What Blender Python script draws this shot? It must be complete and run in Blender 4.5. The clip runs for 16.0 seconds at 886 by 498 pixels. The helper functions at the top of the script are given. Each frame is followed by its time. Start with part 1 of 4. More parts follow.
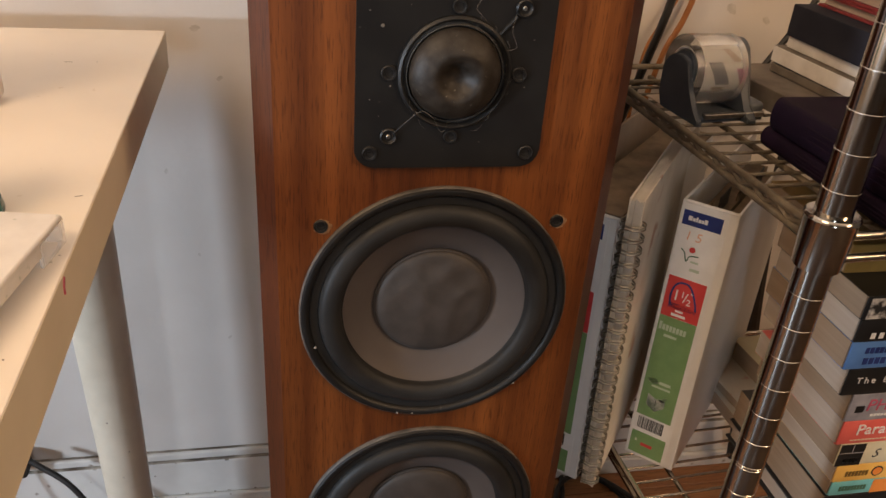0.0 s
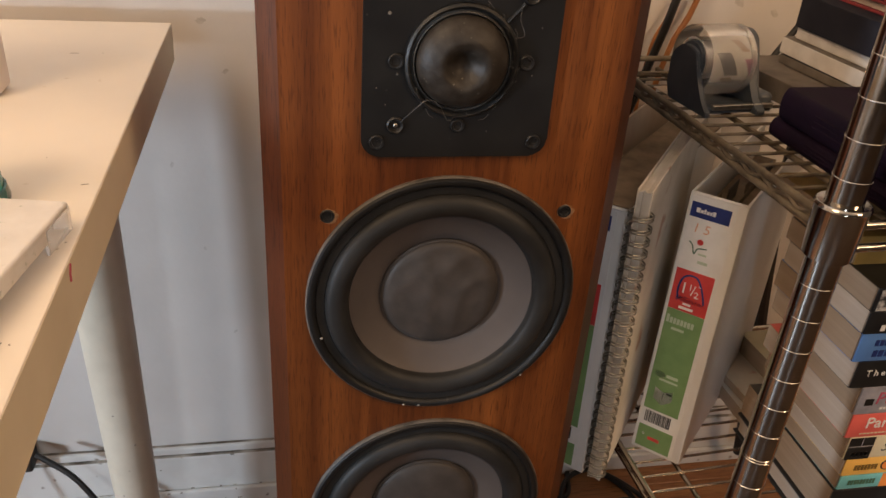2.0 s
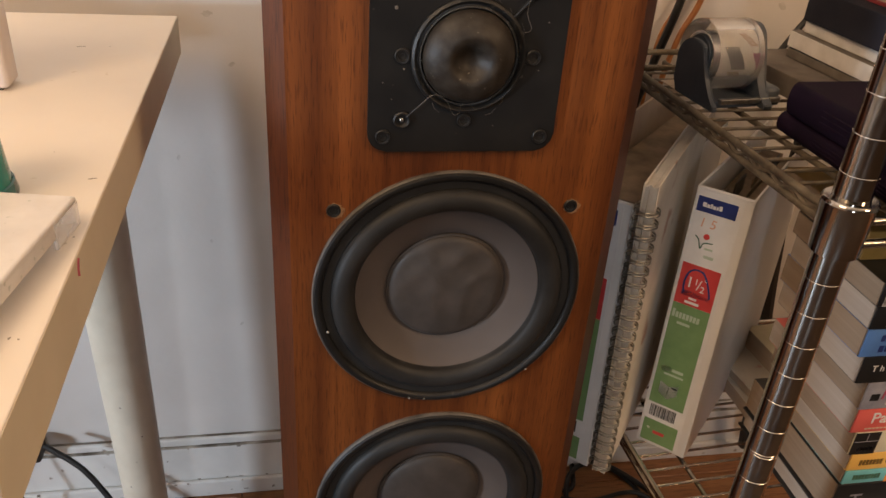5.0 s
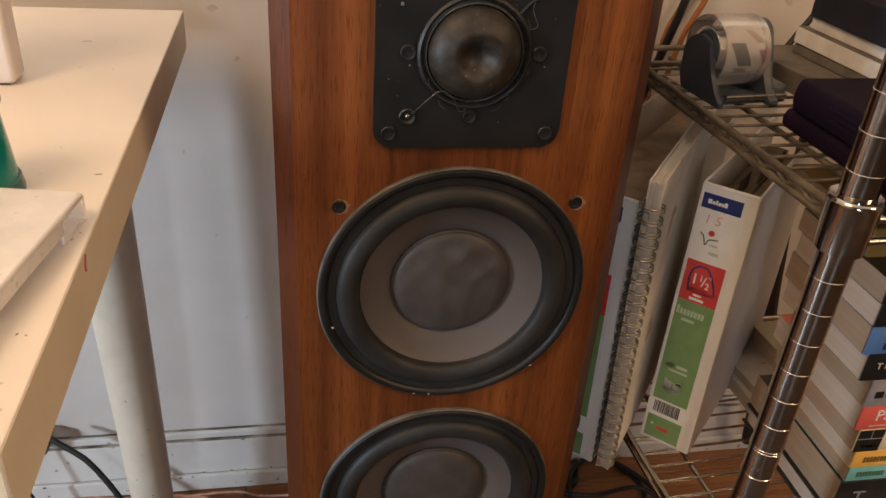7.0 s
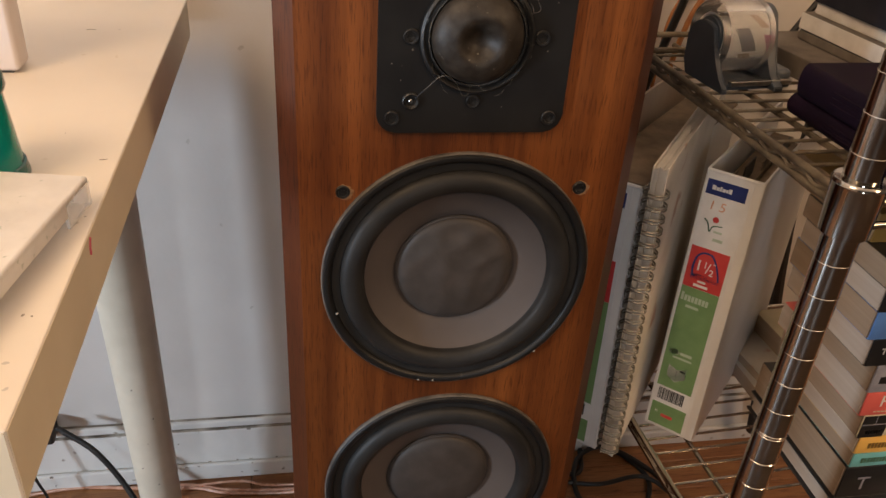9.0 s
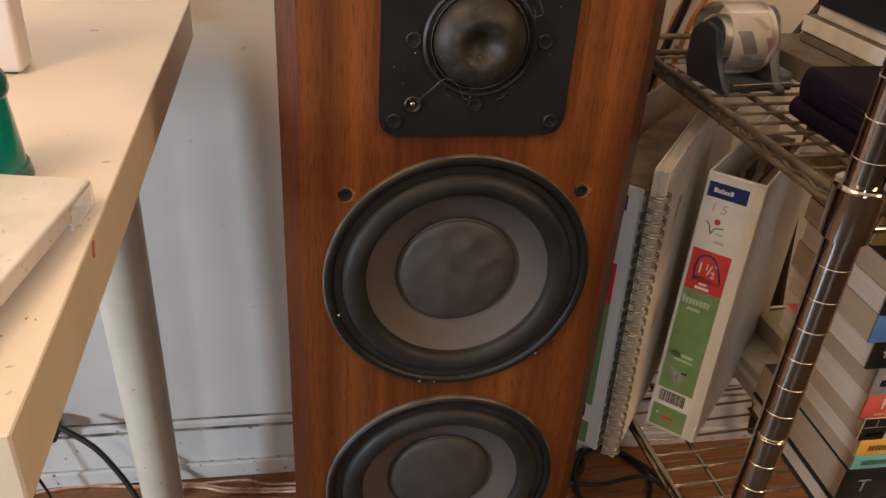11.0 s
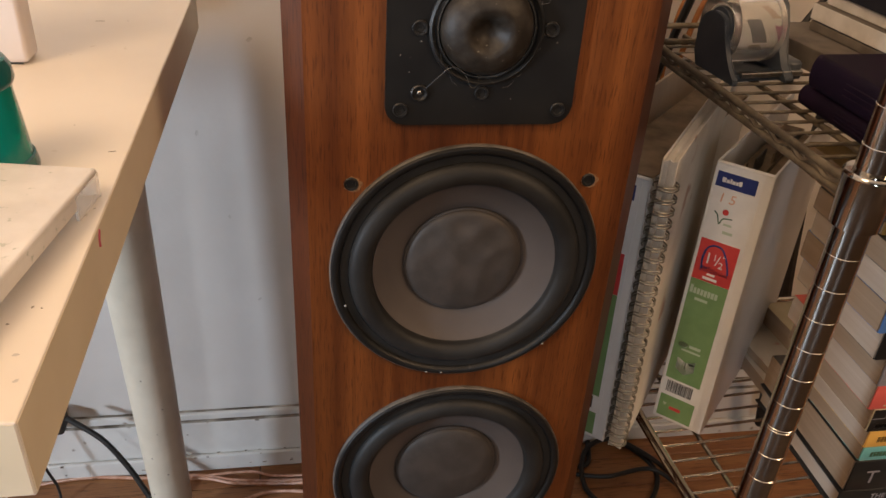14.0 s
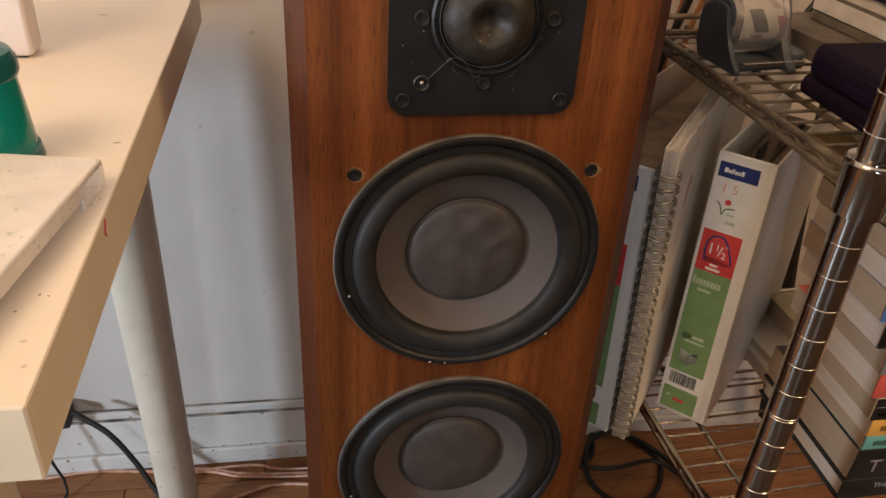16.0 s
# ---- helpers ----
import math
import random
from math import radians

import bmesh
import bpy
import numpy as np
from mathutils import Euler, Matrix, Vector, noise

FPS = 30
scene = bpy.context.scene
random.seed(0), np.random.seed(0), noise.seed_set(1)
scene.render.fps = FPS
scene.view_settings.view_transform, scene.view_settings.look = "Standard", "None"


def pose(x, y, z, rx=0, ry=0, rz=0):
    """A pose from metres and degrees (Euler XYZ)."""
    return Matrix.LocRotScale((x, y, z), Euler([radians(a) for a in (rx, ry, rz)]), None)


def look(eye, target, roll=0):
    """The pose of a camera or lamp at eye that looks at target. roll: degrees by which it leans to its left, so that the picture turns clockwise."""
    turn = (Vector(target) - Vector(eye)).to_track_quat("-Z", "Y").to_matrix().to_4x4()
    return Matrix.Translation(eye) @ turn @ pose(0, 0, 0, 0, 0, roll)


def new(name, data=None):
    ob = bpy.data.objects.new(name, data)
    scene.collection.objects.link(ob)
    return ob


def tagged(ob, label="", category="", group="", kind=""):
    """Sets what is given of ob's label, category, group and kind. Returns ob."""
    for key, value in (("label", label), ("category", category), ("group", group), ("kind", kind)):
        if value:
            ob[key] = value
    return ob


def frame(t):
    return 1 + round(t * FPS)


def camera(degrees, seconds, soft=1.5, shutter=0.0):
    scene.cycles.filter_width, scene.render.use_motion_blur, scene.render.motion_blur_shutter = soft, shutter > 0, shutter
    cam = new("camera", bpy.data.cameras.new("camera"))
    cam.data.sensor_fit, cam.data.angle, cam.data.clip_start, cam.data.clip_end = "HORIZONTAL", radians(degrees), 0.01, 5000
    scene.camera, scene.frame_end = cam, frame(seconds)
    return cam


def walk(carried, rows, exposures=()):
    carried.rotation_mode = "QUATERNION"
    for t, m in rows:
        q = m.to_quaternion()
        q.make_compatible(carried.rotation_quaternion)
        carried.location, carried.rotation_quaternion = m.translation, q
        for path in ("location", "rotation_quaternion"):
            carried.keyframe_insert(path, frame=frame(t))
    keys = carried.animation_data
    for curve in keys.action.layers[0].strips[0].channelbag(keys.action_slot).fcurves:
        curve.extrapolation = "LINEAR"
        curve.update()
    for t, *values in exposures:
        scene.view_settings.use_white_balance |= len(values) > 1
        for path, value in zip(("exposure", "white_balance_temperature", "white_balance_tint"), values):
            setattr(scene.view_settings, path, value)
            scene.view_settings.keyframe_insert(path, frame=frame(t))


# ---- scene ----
cam = camera(57.53, 16.0)
# seconds, place in metres, turn in degrees
PATH = [
    (0.0, (-0.1102, -0.4949, 0.9556), (60.838, -3.987, -10.581)),
    (0.5, (-0.1105, -0.4951, 0.9534), (60.883, -4.015, -10.489)),
    (1.0, (-0.1107, -0.4930, 0.9513), (60.805, -3.971, -10.403)),
    (1.5, (-0.1110, -0.4947, 0.9492), (60.728, -3.884, -10.261)),
    (2.0, (-0.1113, -0.4951, 0.9489), (60.721, -3.858, -10.261)),
    (2.5, (-0.1110, -0.4958, 0.9497), (60.641, -3.847, -10.150)),
    (3.0, (-0.1104, -0.4949, 0.9517), (60.528, -3.835, -10.071)),
    (3.5, (-0.1115, -0.4934, 0.9533), (60.427, -3.888, -10.090)),
    (4.0, (-0.1117, -0.4940, 0.9519), (60.312, -3.887, -10.020)),
    (6.5, (-0.1124, -0.4949, 0.9507), (59.776, -3.744, -9.612)),
    (7.0, (-0.1127, -0.4942, 0.9528), (59.634, -3.830, -9.516)),
    (7.5, (-0.1129, -0.4932, 0.9539), (59.475, -3.826, -9.441)),
    (8.0, (-0.1132, -0.4949, 0.9524), (59.341, -3.729, -9.378)),
    (8.5, (-0.1129, -0.4975, 0.9498), (59.263, -3.620, -9.376)),
    (9.0, (-0.1124, -0.4979, 0.9481), (59.174, -3.526, -9.312)),
    (11.5, (-0.1122, -0.4972, 0.9526), (58.945, -3.616, -9.067)),
    (12.0, (-0.1121, -0.4969, 0.9532), (58.848, -3.612, -9.055)),
    (12.5, (-0.1126, -0.4977, 0.9521), (58.784, -3.580, -9.032)),
    (13.0, (-0.1129, -0.4965, 0.9521), (58.633, -3.534, -8.958)),
    (13.5, (-0.1124, -0.4960, 0.9494), (58.618, -3.437, -8.866)),
    (14.0, (-0.1126, -0.4967, 0.9480), (58.546, -3.327, -8.779)),
    (14.5, (-0.1130, -0.4971, 0.9470), (58.474, -3.215, -8.789)),
    (15.0, (-0.1125, -0.4988, 0.9452), (58.425, -3.070, -8.710)),
    (15.5, (-0.1123, -0.4985, 0.9449), (58.351, -3.033, -8.749)),
    (16.0, (-0.1129, -0.5011, 0.9456), (58.276, -2.979, -8.703)),
]
walk(cam, [(t, pose(*eye, *turn)) for t, eye, turn in PATH])

# ---- light ----
world = bpy.data.worlds.new("room_dark")
scene.world = world
world.use_nodes = True
sky = world.node_tree.nodes.new("ShaderNodeTexSky")
sky.sky_type, sky.sun_disc = "NISHITA", False
sky.sun_elevation, sky.sun_rotation = radians(35), radians(60)
world.node_tree.links.new(sky.outputs[0], world.node_tree.nodes["Background"].inputs[0])
world.node_tree.nodes["Background"].inputs[1].default_value = 0.1


def area(name, eye, target, size, size_y, power, colour):
    data = bpy.data.lights.new(name, "AREA")
    data.shape, data.size, data.size_y, data.energy, data.color = "RECTANGLE", size, size_y, power, colour
    ob = new(name, data)
    ob.matrix_world = look(eye, target)
    return ob


def bulb(name, eye, radius, power, colour):
    data = bpy.data.lights.new(name, "POINT")
    data.shadow_soft_size, data.energy, data.color = radius, power, colour
    ob = new(name, data)
    ob.location = eye
    return ob


bulb("ceiling_lamp", (-1.00, -0.76, 1.98), 0.36, 53, (1.0, 0.68, 0.41))
bulb("room_lamp", (1.28, -1.20, 1.64), 0.24, 56, (1.0, 0.65, 0.38))
area("window_daylight", (-2.19, -0.95, 0.74), (-0.3, 0.43, 0.42), 0.22, 0.15, 43, (0.71, 0.84, 1.0))
# Added cool fill that brightens the binder spines; no known window stands there.
area("south_fill", (-0.70, -3.19, 1.25), (0.2, 0.1, 0.50), 0.36, 0.60, 16, (0.86, 0.92, 1.0))
scene.view_settings.exposure = -0.05


# ---- materials ----
def mat(name):
    m = bpy.data.materials.new(name)
    m.use_nodes = True
    return m, m.node_tree.nodes, m.node_tree.links, m.node_tree.nodes["Principled BSDF"]


def ramp(nodes, stops):
    r = nodes.new("ShaderNodeValToRGB")
    while len(r.color_ramp.elements) < len(stops):
        r.color_ramp.elements.new(0.5)
    for e, (p, c) in zip(r.color_ramp.elements, stops):
        e.position, e.color = p, (*c, 1) if len(c) == 3 else c
    return r


def noise_node(nodes, links, scale, detail=4.0, stretch=(1, 1, 1), rough=0.55, coord="Object", offset=(0, 0, 0)):
    tc, mp, n = nodes.new("ShaderNodeTexCoord"), nodes.new("ShaderNodeMapping"), nodes.new("ShaderNodeTexNoise")
    mp.inputs["Scale"].default_value, mp.inputs["Location"].default_value = stretch, offset
    n.inputs["Scale"].default_value, n.inputs["Detail"].default_value, n.inputs["Roughness"].default_value = scale, detail, rough
    links.new(tc.outputs[coord], mp.inputs[0])
    links.new(mp.outputs[0], n.inputs[0])
    return n


def surface(name, dark, light, scale=30, rough=(0.4, 0.6), metal=0.0, bump=0.1, grain=300, stretch=(1, 1, 1), spots=None, lo=0.35, hi=0.65,
            transmission=0.0, alpha=1.0, ior=1.45, spec=0.5, coat=0.0):
    """Two scales of variation: broad mottling between two tones, and a fine grain that gives relief and gloss."""
    m, nodes, links, p = mat(name)
    a = noise_node(nodes, links, scale, 5, stretch)
    b = noise_node(nodes, links, grain, 3, stretch)
    r = ramp(nodes, [(lo, dark), (hi, light)])
    links.new(a.outputs["Fac"], r.inputs[0])
    colour = r.outputs[0]
    if spots:
        tone, size, amount = spots
        s = noise_node(nodes, links, size, 2, (1, 1, 1), offset=(3.1, 1.7, 0.4))
        sr = ramp(nodes, [(amount, (0, 0, 0)), (min(1.0, amount + 0.06), (1, 1, 1))])
        links.new(s.outputs["Fac"], sr.inputs[0])
        mix = nodes.new("ShaderNodeMix")
        mix.data_type = "RGBA"
        links.new(sr.outputs[0], mix.inputs[0])
        links.new(colour, mix.inputs[6])
        mix.inputs[7].default_value = (*tone, 1)
        colour = mix.outputs[2]
    links.new(colour, p.inputs["Base Color"])
    mr = nodes.new("ShaderNodeMapRange")
    mr.inputs[3].default_value, mr.inputs[4].default_value = rough
    links.new(a.outputs["Fac"], mr.inputs[0])
    links.new(mr.outputs[0], p.inputs["Roughness"])
    p.inputs["Metallic"].default_value = metal
    p.inputs["Specular IOR Level"].default_value = spec
    p.inputs["Transmission Weight"].default_value = transmission
    p.inputs["IOR"].default_value = ior
    p.inputs["Alpha"].default_value = alpha
    p.inputs["Coat Weight"].default_value = coat
    if bump:
        bp = nodes.new("ShaderNodeBump")
        bp.inputs["Strength"].default_value, bp.inputs["Distance"].default_value = bump, 0.0008
        links.new(b.outputs["Fac"], bp.inputs["Height"])
        links.new(bp.outputs[0], p.inputs["Normal"])
    return m


def veneer(name, tones, along="z", rough=(0.32, 0.5), scale=1.0):
    """Straight-grained wood veneer: broad figure, streaks and fine pores along one axis."""
    m, nodes, links, p = mat(name)
    k = 0.018
    st = {"x": (k, 1, 1), "y": (1, k, 1), "z": (1, 1, k)}[along]
    broad = noise_node(nodes, links, 34 * scale, 3, st, 0.5)
    streak = noise_node(nodes, links, 190 * scale, 5, tuple(1 if v == 1 else 0.03 for v in st), 0.6, offset=(2, 5, 1))
    pore = noise_node(nodes, links, 900 * scale, 2, tuple(1 if v == 1 else 0.055 for v in st), 0.6, offset=(7, 1, 3))
    add = nodes.new("ShaderNodeMath")
    add.operation = "MULTIPLY_ADD"
    links.new(streak.outputs["Fac"], add.inputs[0])
    add.inputs[1].default_value = 0.34
    half = nodes.new("ShaderNodeMath")
    half.operation = "MULTIPLY"
    half.inputs[1].default_value = 0.70
    links.new(broad.outputs["Fac"], half.inputs[0])
    links.new(half.outputs[0], add.inputs[2])
    r = ramp(nodes, tones)
    links.new(add.outputs[0], r.inputs[0])
    pr = ramp(nodes, [(0.34, (0.45, 0.40, 0.38)), (0.46, (1, 1, 1))])
    links.new(pore.outputs["Fac"], pr.inputs[0])
    mul = nodes.new("ShaderNodeMix")
    mul.data_type, mul.blend_type = "RGBA", "MULTIPLY"
    mul.inputs[0].default_value = 0.8
    links.new(r.outputs[0], mul.inputs[6])
    links.new(pr.outputs[0], mul.inputs[7])
    links.new(mul.outputs[2], p.inputs["Base Color"])
    mr = nodes.new("ShaderNodeMapRange")
    mr.inputs[3].default_value, mr.inputs[4].default_value = rough
    links.new(streak.outputs["Fac"], mr.inputs[0])
    links.new(mr.outputs[0], p.inputs["Roughness"])
    p.inputs["Specular IOR Level"].default_value = 0.35
    bp = nodes.new("ShaderNodeBump")
    bp.inputs["Strength"].default_value, bp.inputs["Distance"].default_value = 0.10, 0.0004
    links.new(pore.outputs["Fac"], bp.inputs["Height"])
    links.new(bp.outputs[0], p.inputs["Normal"])
    return m


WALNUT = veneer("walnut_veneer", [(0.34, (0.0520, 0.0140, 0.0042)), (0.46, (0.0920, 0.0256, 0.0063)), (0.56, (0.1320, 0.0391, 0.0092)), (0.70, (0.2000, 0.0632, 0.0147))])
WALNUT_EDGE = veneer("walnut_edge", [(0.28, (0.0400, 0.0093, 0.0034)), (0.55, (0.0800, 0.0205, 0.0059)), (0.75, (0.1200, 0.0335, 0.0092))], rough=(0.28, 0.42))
FLOORWOOD = veneer("floor_oak", [(0.3, (0.13, 0.05, 0.02)), (0.5, (0.24, 0.10, 0.04)), (0.7, (0.34, 0.16, 0.065))], along="x", rough=(0.3, 0.5), scale=0.6)
# Same floor out of view, darkened to keep brown out of the chrome post.
FLOORDARK = veneer("floor_dark_reflected", [(0.3, (0.030, 0.018, 0.011)), (0.5, (0.052, 0.032, 0.020)), (0.7, (0.075, 0.048, 0.030))], along="x", rough=(0.35, 0.55), scale=0.6)
WALLPAINT = surface("wall_paint", (0.62, 0.585, 0.545), (0.70, 0.665, 0.625), 4, (0.5, 0.7), bump=0.25, grain=120, spots=((0.50, 0.45, 0.38), 22, 0.735))
TRIMPAINT = surface("trim_paint", (0.62, 0.60, 0.56), (0.74, 0.72, 0.68), 9, (0.35, 0.55), bump=0.3, grain=90, spots=((0.3, 0.25, 0.2), 40, 0.71))
DIRT = surface("joint_dirt", (0.12, 0.095, 0.07), (0.50, 0.45, 0.38), 32, (0.8, 0.9), bump=0.4)
CEILPAINT = surface("ceiling_paint", (0.68, 0.66, 0.62), (0.76, 0.74, 0.70), 3, (0.7, 0.9))
TABLETOP = surface("table_laminate", (0.70, 0.64, 0.56), (0.77, 0.71, 0.63), 5, (0.42, 0.55), bump=0.05, grain=500, spots=((0.55, 0.47, 0.36), 55, 0.735))
TABLEEDGE = surface("table_edge_band", (0.70, 0.625, 0.475), (0.78, 0.705, 0.55), 12, (0.45, 0.55), bump=0.05)
LEGPAINT = surface("leg_paint", (0.57, 0.515, 0.41), (0.65, 0.59, 0.475), 20, (0.35, 0.5), bump=0.1, grain=200, spots=((0.16, 0.12, 0.09), 60, 0.76))
RUBBER = surface("woofer_rubber", (0.013, 0.0128, 0.0125), (0.021, 0.0205, 0.0198), 40, (0.46, 0.58), bump=0.1, grain=700, spec=0.36)
RIMBLACK = surface("rim_black", (0.005, 0.005, 0.005), (0.009, 0.009, 0.009), 60, (0.40, 0.55), bump=0.05, spots=((0.05, 0.045, 0.04), 90, 0.70))
# Dusty rim edge, paler than the rim: its highlight is in the colour.
RIMGLINT = surface("rim_glint_dusty", (0.035, 0.031, 0.027), (0.16, 0.14, 0.12), 45, (0.4, 0.6), bump=0.1, lo=0.3, hi=0.7)
CONE = surface("cone_grey", (0.070, 0.057, 0.051), (0.083, 0.068, 0.061), 14, (0.48, 0.6), bump=0.08, grain=900)
DUSTCAP = surface("dust_cap_grey", (0.040, 0.034, 0.030), (0.054, 0.045, 0.040), 60, (0.46, 0.62), bump=0.15, grain=600, lo=0.40, hi=0.62)
PLATE = surface("plate_black", (0.0075, 0.007, 0.007), (0.011, 0.0105, 0.010), 30, (0.50, 0.65), bump=0.12, grain=1200, spec=0.25, spots=((0.05, 0.045, 0.038), 120, 0.74))
DOME = surface("dome_dusty", (0.014, 0.010, 0.0065), (0.030, 0.0245, 0.019), 130, (0.44, 0.58), bump=0.25, grain=420, lo=0.38, hi=0.64, spec=0.42, spots=((0.13, 0.115, 0.095), 330, 0.70))
SCREW = surface("screw_black", (0.007, 0.007, 0.007), (0.016, 0.015, 0.014), 200, (0.35, 0.5), metal=0.0, bump=0.1)
STEEL = surface("terminal_steel", (0.35, 0.34, 0.32), (0.5, 0.48, 0.45), 200, (0.25, 0.4), metal=1.0, bump=0.05)
CHIPPALE = surface("pale_chip", (0.30, 0.28, 0.25), (0.42, 0.40, 0.36), 200, (0.6, 0.8), bump=0)
BAREWOOD = surface("torn_veneer", (0.18, 0.09, 0.04), (0.34, 0.2, 0.1), 250, (0.7, 0.85), bump=0.6, grain=500)
THREAD = surface("dust_thread", (0.10, 0.09, 0.075), (0.17, 0.15, 0.13), 100, (0.8, 0.9), bump=0)
CHROME = surface("chrome", (0.40, 0.38, 0.35), (0.48, 0.46, 0.43), 30, (0.09, 0.15), metal=1.0, bump=0.02)
GROOVE = surface("groove_bright", (0.75, 0.72, 0.66), (0.85, 0.82, 0.76), 80, (0.18, 0.3), metal=1.0, bump=0)
# For unseen walls only: dark so that the chrome mirrors a dark room.
DARKWALL = surface("dark_reflected_wall", (0.030, 0.027, 0.025), (0.05, 0.046, 0.042), 4, (0.4, 0.6))
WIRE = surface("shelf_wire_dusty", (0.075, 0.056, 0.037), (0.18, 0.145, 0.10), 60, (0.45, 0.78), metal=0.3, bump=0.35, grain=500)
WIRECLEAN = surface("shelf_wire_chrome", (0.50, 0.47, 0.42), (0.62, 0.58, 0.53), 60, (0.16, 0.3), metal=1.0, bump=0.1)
BINDERWHITE = surface("binder_vinyl_white", (0.66, 0.645, 0.62), (0.74, 0.725, 0.70), 14, (0.24, 0.36), bump=0.06, grain=400)
LABELBLUE = surface("label_blue", (0.016, 0.028, 0.13), (0.022, 0.038, 0.17), 60, (0.3, 0.4), bump=0)
LABELRED = surface("label_red", (0.50, 0.045, 0.045), (0.57, 0.06, 0.055), 60, (0.3, 0.4), bump=0)
LABELGREEN = surface("label_green", (0.15, 0.26, 0.105), (0.18, 0.30, 0.125), 60, (0.3, 0.4), bump=0)
INKWHITE = surface("print_white", (0.68, 0.67, 0.65), (0.74, 0.73, 0.71), 60, (0.35, 0.45), bump=0)
INKPALE = surface("print_pale_green", (0.40, 0.48, 0.36), (0.46, 0.54, 0.42), 60, (0.35, 0.45), bump=0)
INKBLACK = surface("print_black", (0.02, 0.02, 0.02), (0.03, 0.03, 0.03), 60, (0.4, 0.5), bump=0)
INKORANGE = surface("marker_orange", (0.62, 0.32, 0.20), (0.7, 0.40, 0.27), 60, (0.5, 0.6), bump=0)
INKGREEN = surface("print_dark_green", (0.05, 0.12, 0.07), (0.07, 0.15, 0.09), 60, (0.4, 0.5), bump=0)
PINK = surface("ink_pink", (0.42, 0.07, 0.12), (0.5, 0.1, 0.16), 90, (0.5, 0.6), bump=0)
PAPER = surface("page_edges", (0.34, 0.265, 0.20), (0.39, 0.31, 0.24), 26, (0.7, 0.85), bump=0.25, grain=60, stretch=(0.2, 0.2, 8))
PAPERTAN = surface("page_edges_tan", (0.235, 0.16, 0.10), (0.28, 0.195, 0.125), 26, (0.75, 0.9), bump=0.25, grain=60, stretch=(0.2, 0.2, 8))
PAPERWHITE = surface("notebook_sheets", (0.52, 0.47, 0.40), (0.64, 0.59, 0.52), 40, (0.7, 0.85), bump=0.3, grain=80)
PAPERBROWN = surface("filed_sheets_brown", (0.13, 0.095, 0.06), (0.24, 0.18, 0.12), 40, (0.75, 0.9), bump=0.3, grain=80)
NOTECOVER = surface("notebook_cover", (0.58, 0.52, 0.43), (0.72, 0.66, 0.57), 18, (0.5, 0.7), bump=0.2, grain=200, spots=((0.46, 0.30, 0.22), 20, 0.66))
COIL = surface("coil_wire", (0.17, 0.16, 0.135), (0.28, 0.265, 0.225), 100, (0.3, 0.45), metal=0.8, bump=0.05)
CARD = surface("cardboard_tan", (0.33, 0.25, 0.18), (0.42, 0.33, 0.25), 10, (0.7, 0.85), bump=0.3, grain=120)
PURPLE = surface("purple_cloth", (0.0055, 0.0022, 0.0060), (0.011, 0.0042, 0.0115), 30, (0.6, 0.8), bump=0.35, grain=900, spec=0.12)
NAVY = surface("navy_cloth", (0.014, 0.014, 0.020), (0.024, 0.024, 0.031), 30, (0.6, 0.8), bump=0.3, grain=900, spec=0.15)
DUSTGREY = surface("dusty_cover", (0.095, 0.076, 0.058), (0.17, 0.14, 0.11), 30, (0.75, 0.9), bump=0.4, grain=300)
BLACKGLOSS = surface("cover_black", (0.010, 0.010, 0.011), (0.018, 0.018, 0.018), 30, (0.25, 0.4), bump=0.03)
COVERBLUE = surface("cover_blue", (0.075, 0.17, 0.40), (0.10, 0.22, 0.48), 30, (0.3, 0.45), bump=0.03)
COVERRED = surface("cover_red", (0.62, 0.10, 0.085), (0.70, 0.14, 0.11), 30, (0.3, 0.45), bump=0.03)
COVERCREAM = surface("cover_cream", (0.56, 0.50, 0.34), (0.66, 0.6, 0.43), 30, (0.35, 0.5), bump=0.03)
COVERYELLOW = surface("cover_yellow", (0.72, 0.40, 0.085), (0.80, 0.48, 0.12), 30, (0.35, 0.5), bump=0.03)
COVERTEAL = surface("cover_teal", (0.14, 0.40, 0.40), (0.18, 0.47, 0.46), 30, (0.35, 0.5), bump=0.03)
COVERORANGE = surface("cover_orange", (0.72, 0.22, 0.04), (0.8, 0.28, 0.06), 30, (0.35, 0.5), bump=0.03)
COVERGREY = surface("cover_grey", (0.20, 0.20, 0.23), (0.34, 0.33, 0.36), 60, (0.3, 0.45), bump=0.03)
COVEROCHRE = surface("cover_ochre", (0.15, 0.085, 0.02), (0.22, 0.13, 0.03), 30, (0.4, 0.5), bump=0.03)
COVERWHITE = surface("cover_white", (0.50, 0.47, 0.42), (0.62, 0.58, 0.52), 20, (0.4, 0.55), bump=0.1, spots=((0.45, 0.15, 0.12), 26, 0.66))
DULLRED = surface("cover_dull_red", (0.16, 0.018, 0.020), (0.23, 0.030, 0.030), 30, (0.45, 0.6), bump=0.05)
PHOTO = surface("cover_photo", (0.02, 0.02, 0.02), (0.55, 0.52, 0.48), 130, (0.3, 0.4), bump=0, lo=0.45, hi=0.6)
TAPEGREY = surface("dispenser_plastic", (0.036, 0.042, 0.050), (0.054, 0.062, 0.072), 40, (0.3, 0.45), bump=0.08, spots=((0.14, 0.12, 0.095), 160, 0.72))
TAPECORE = surface("tape_core", (0.55, 0.52, 0.48), (0.68, 0.65, 0.61), 40, (0.4, 0.5), bump=0.05)
TAPEPINK = surface("tape_core_magenta", (0.26, 0.04, 0.13), (0.32, 0.06, 0.17), 40, (0.4, 0.5), bump=0)
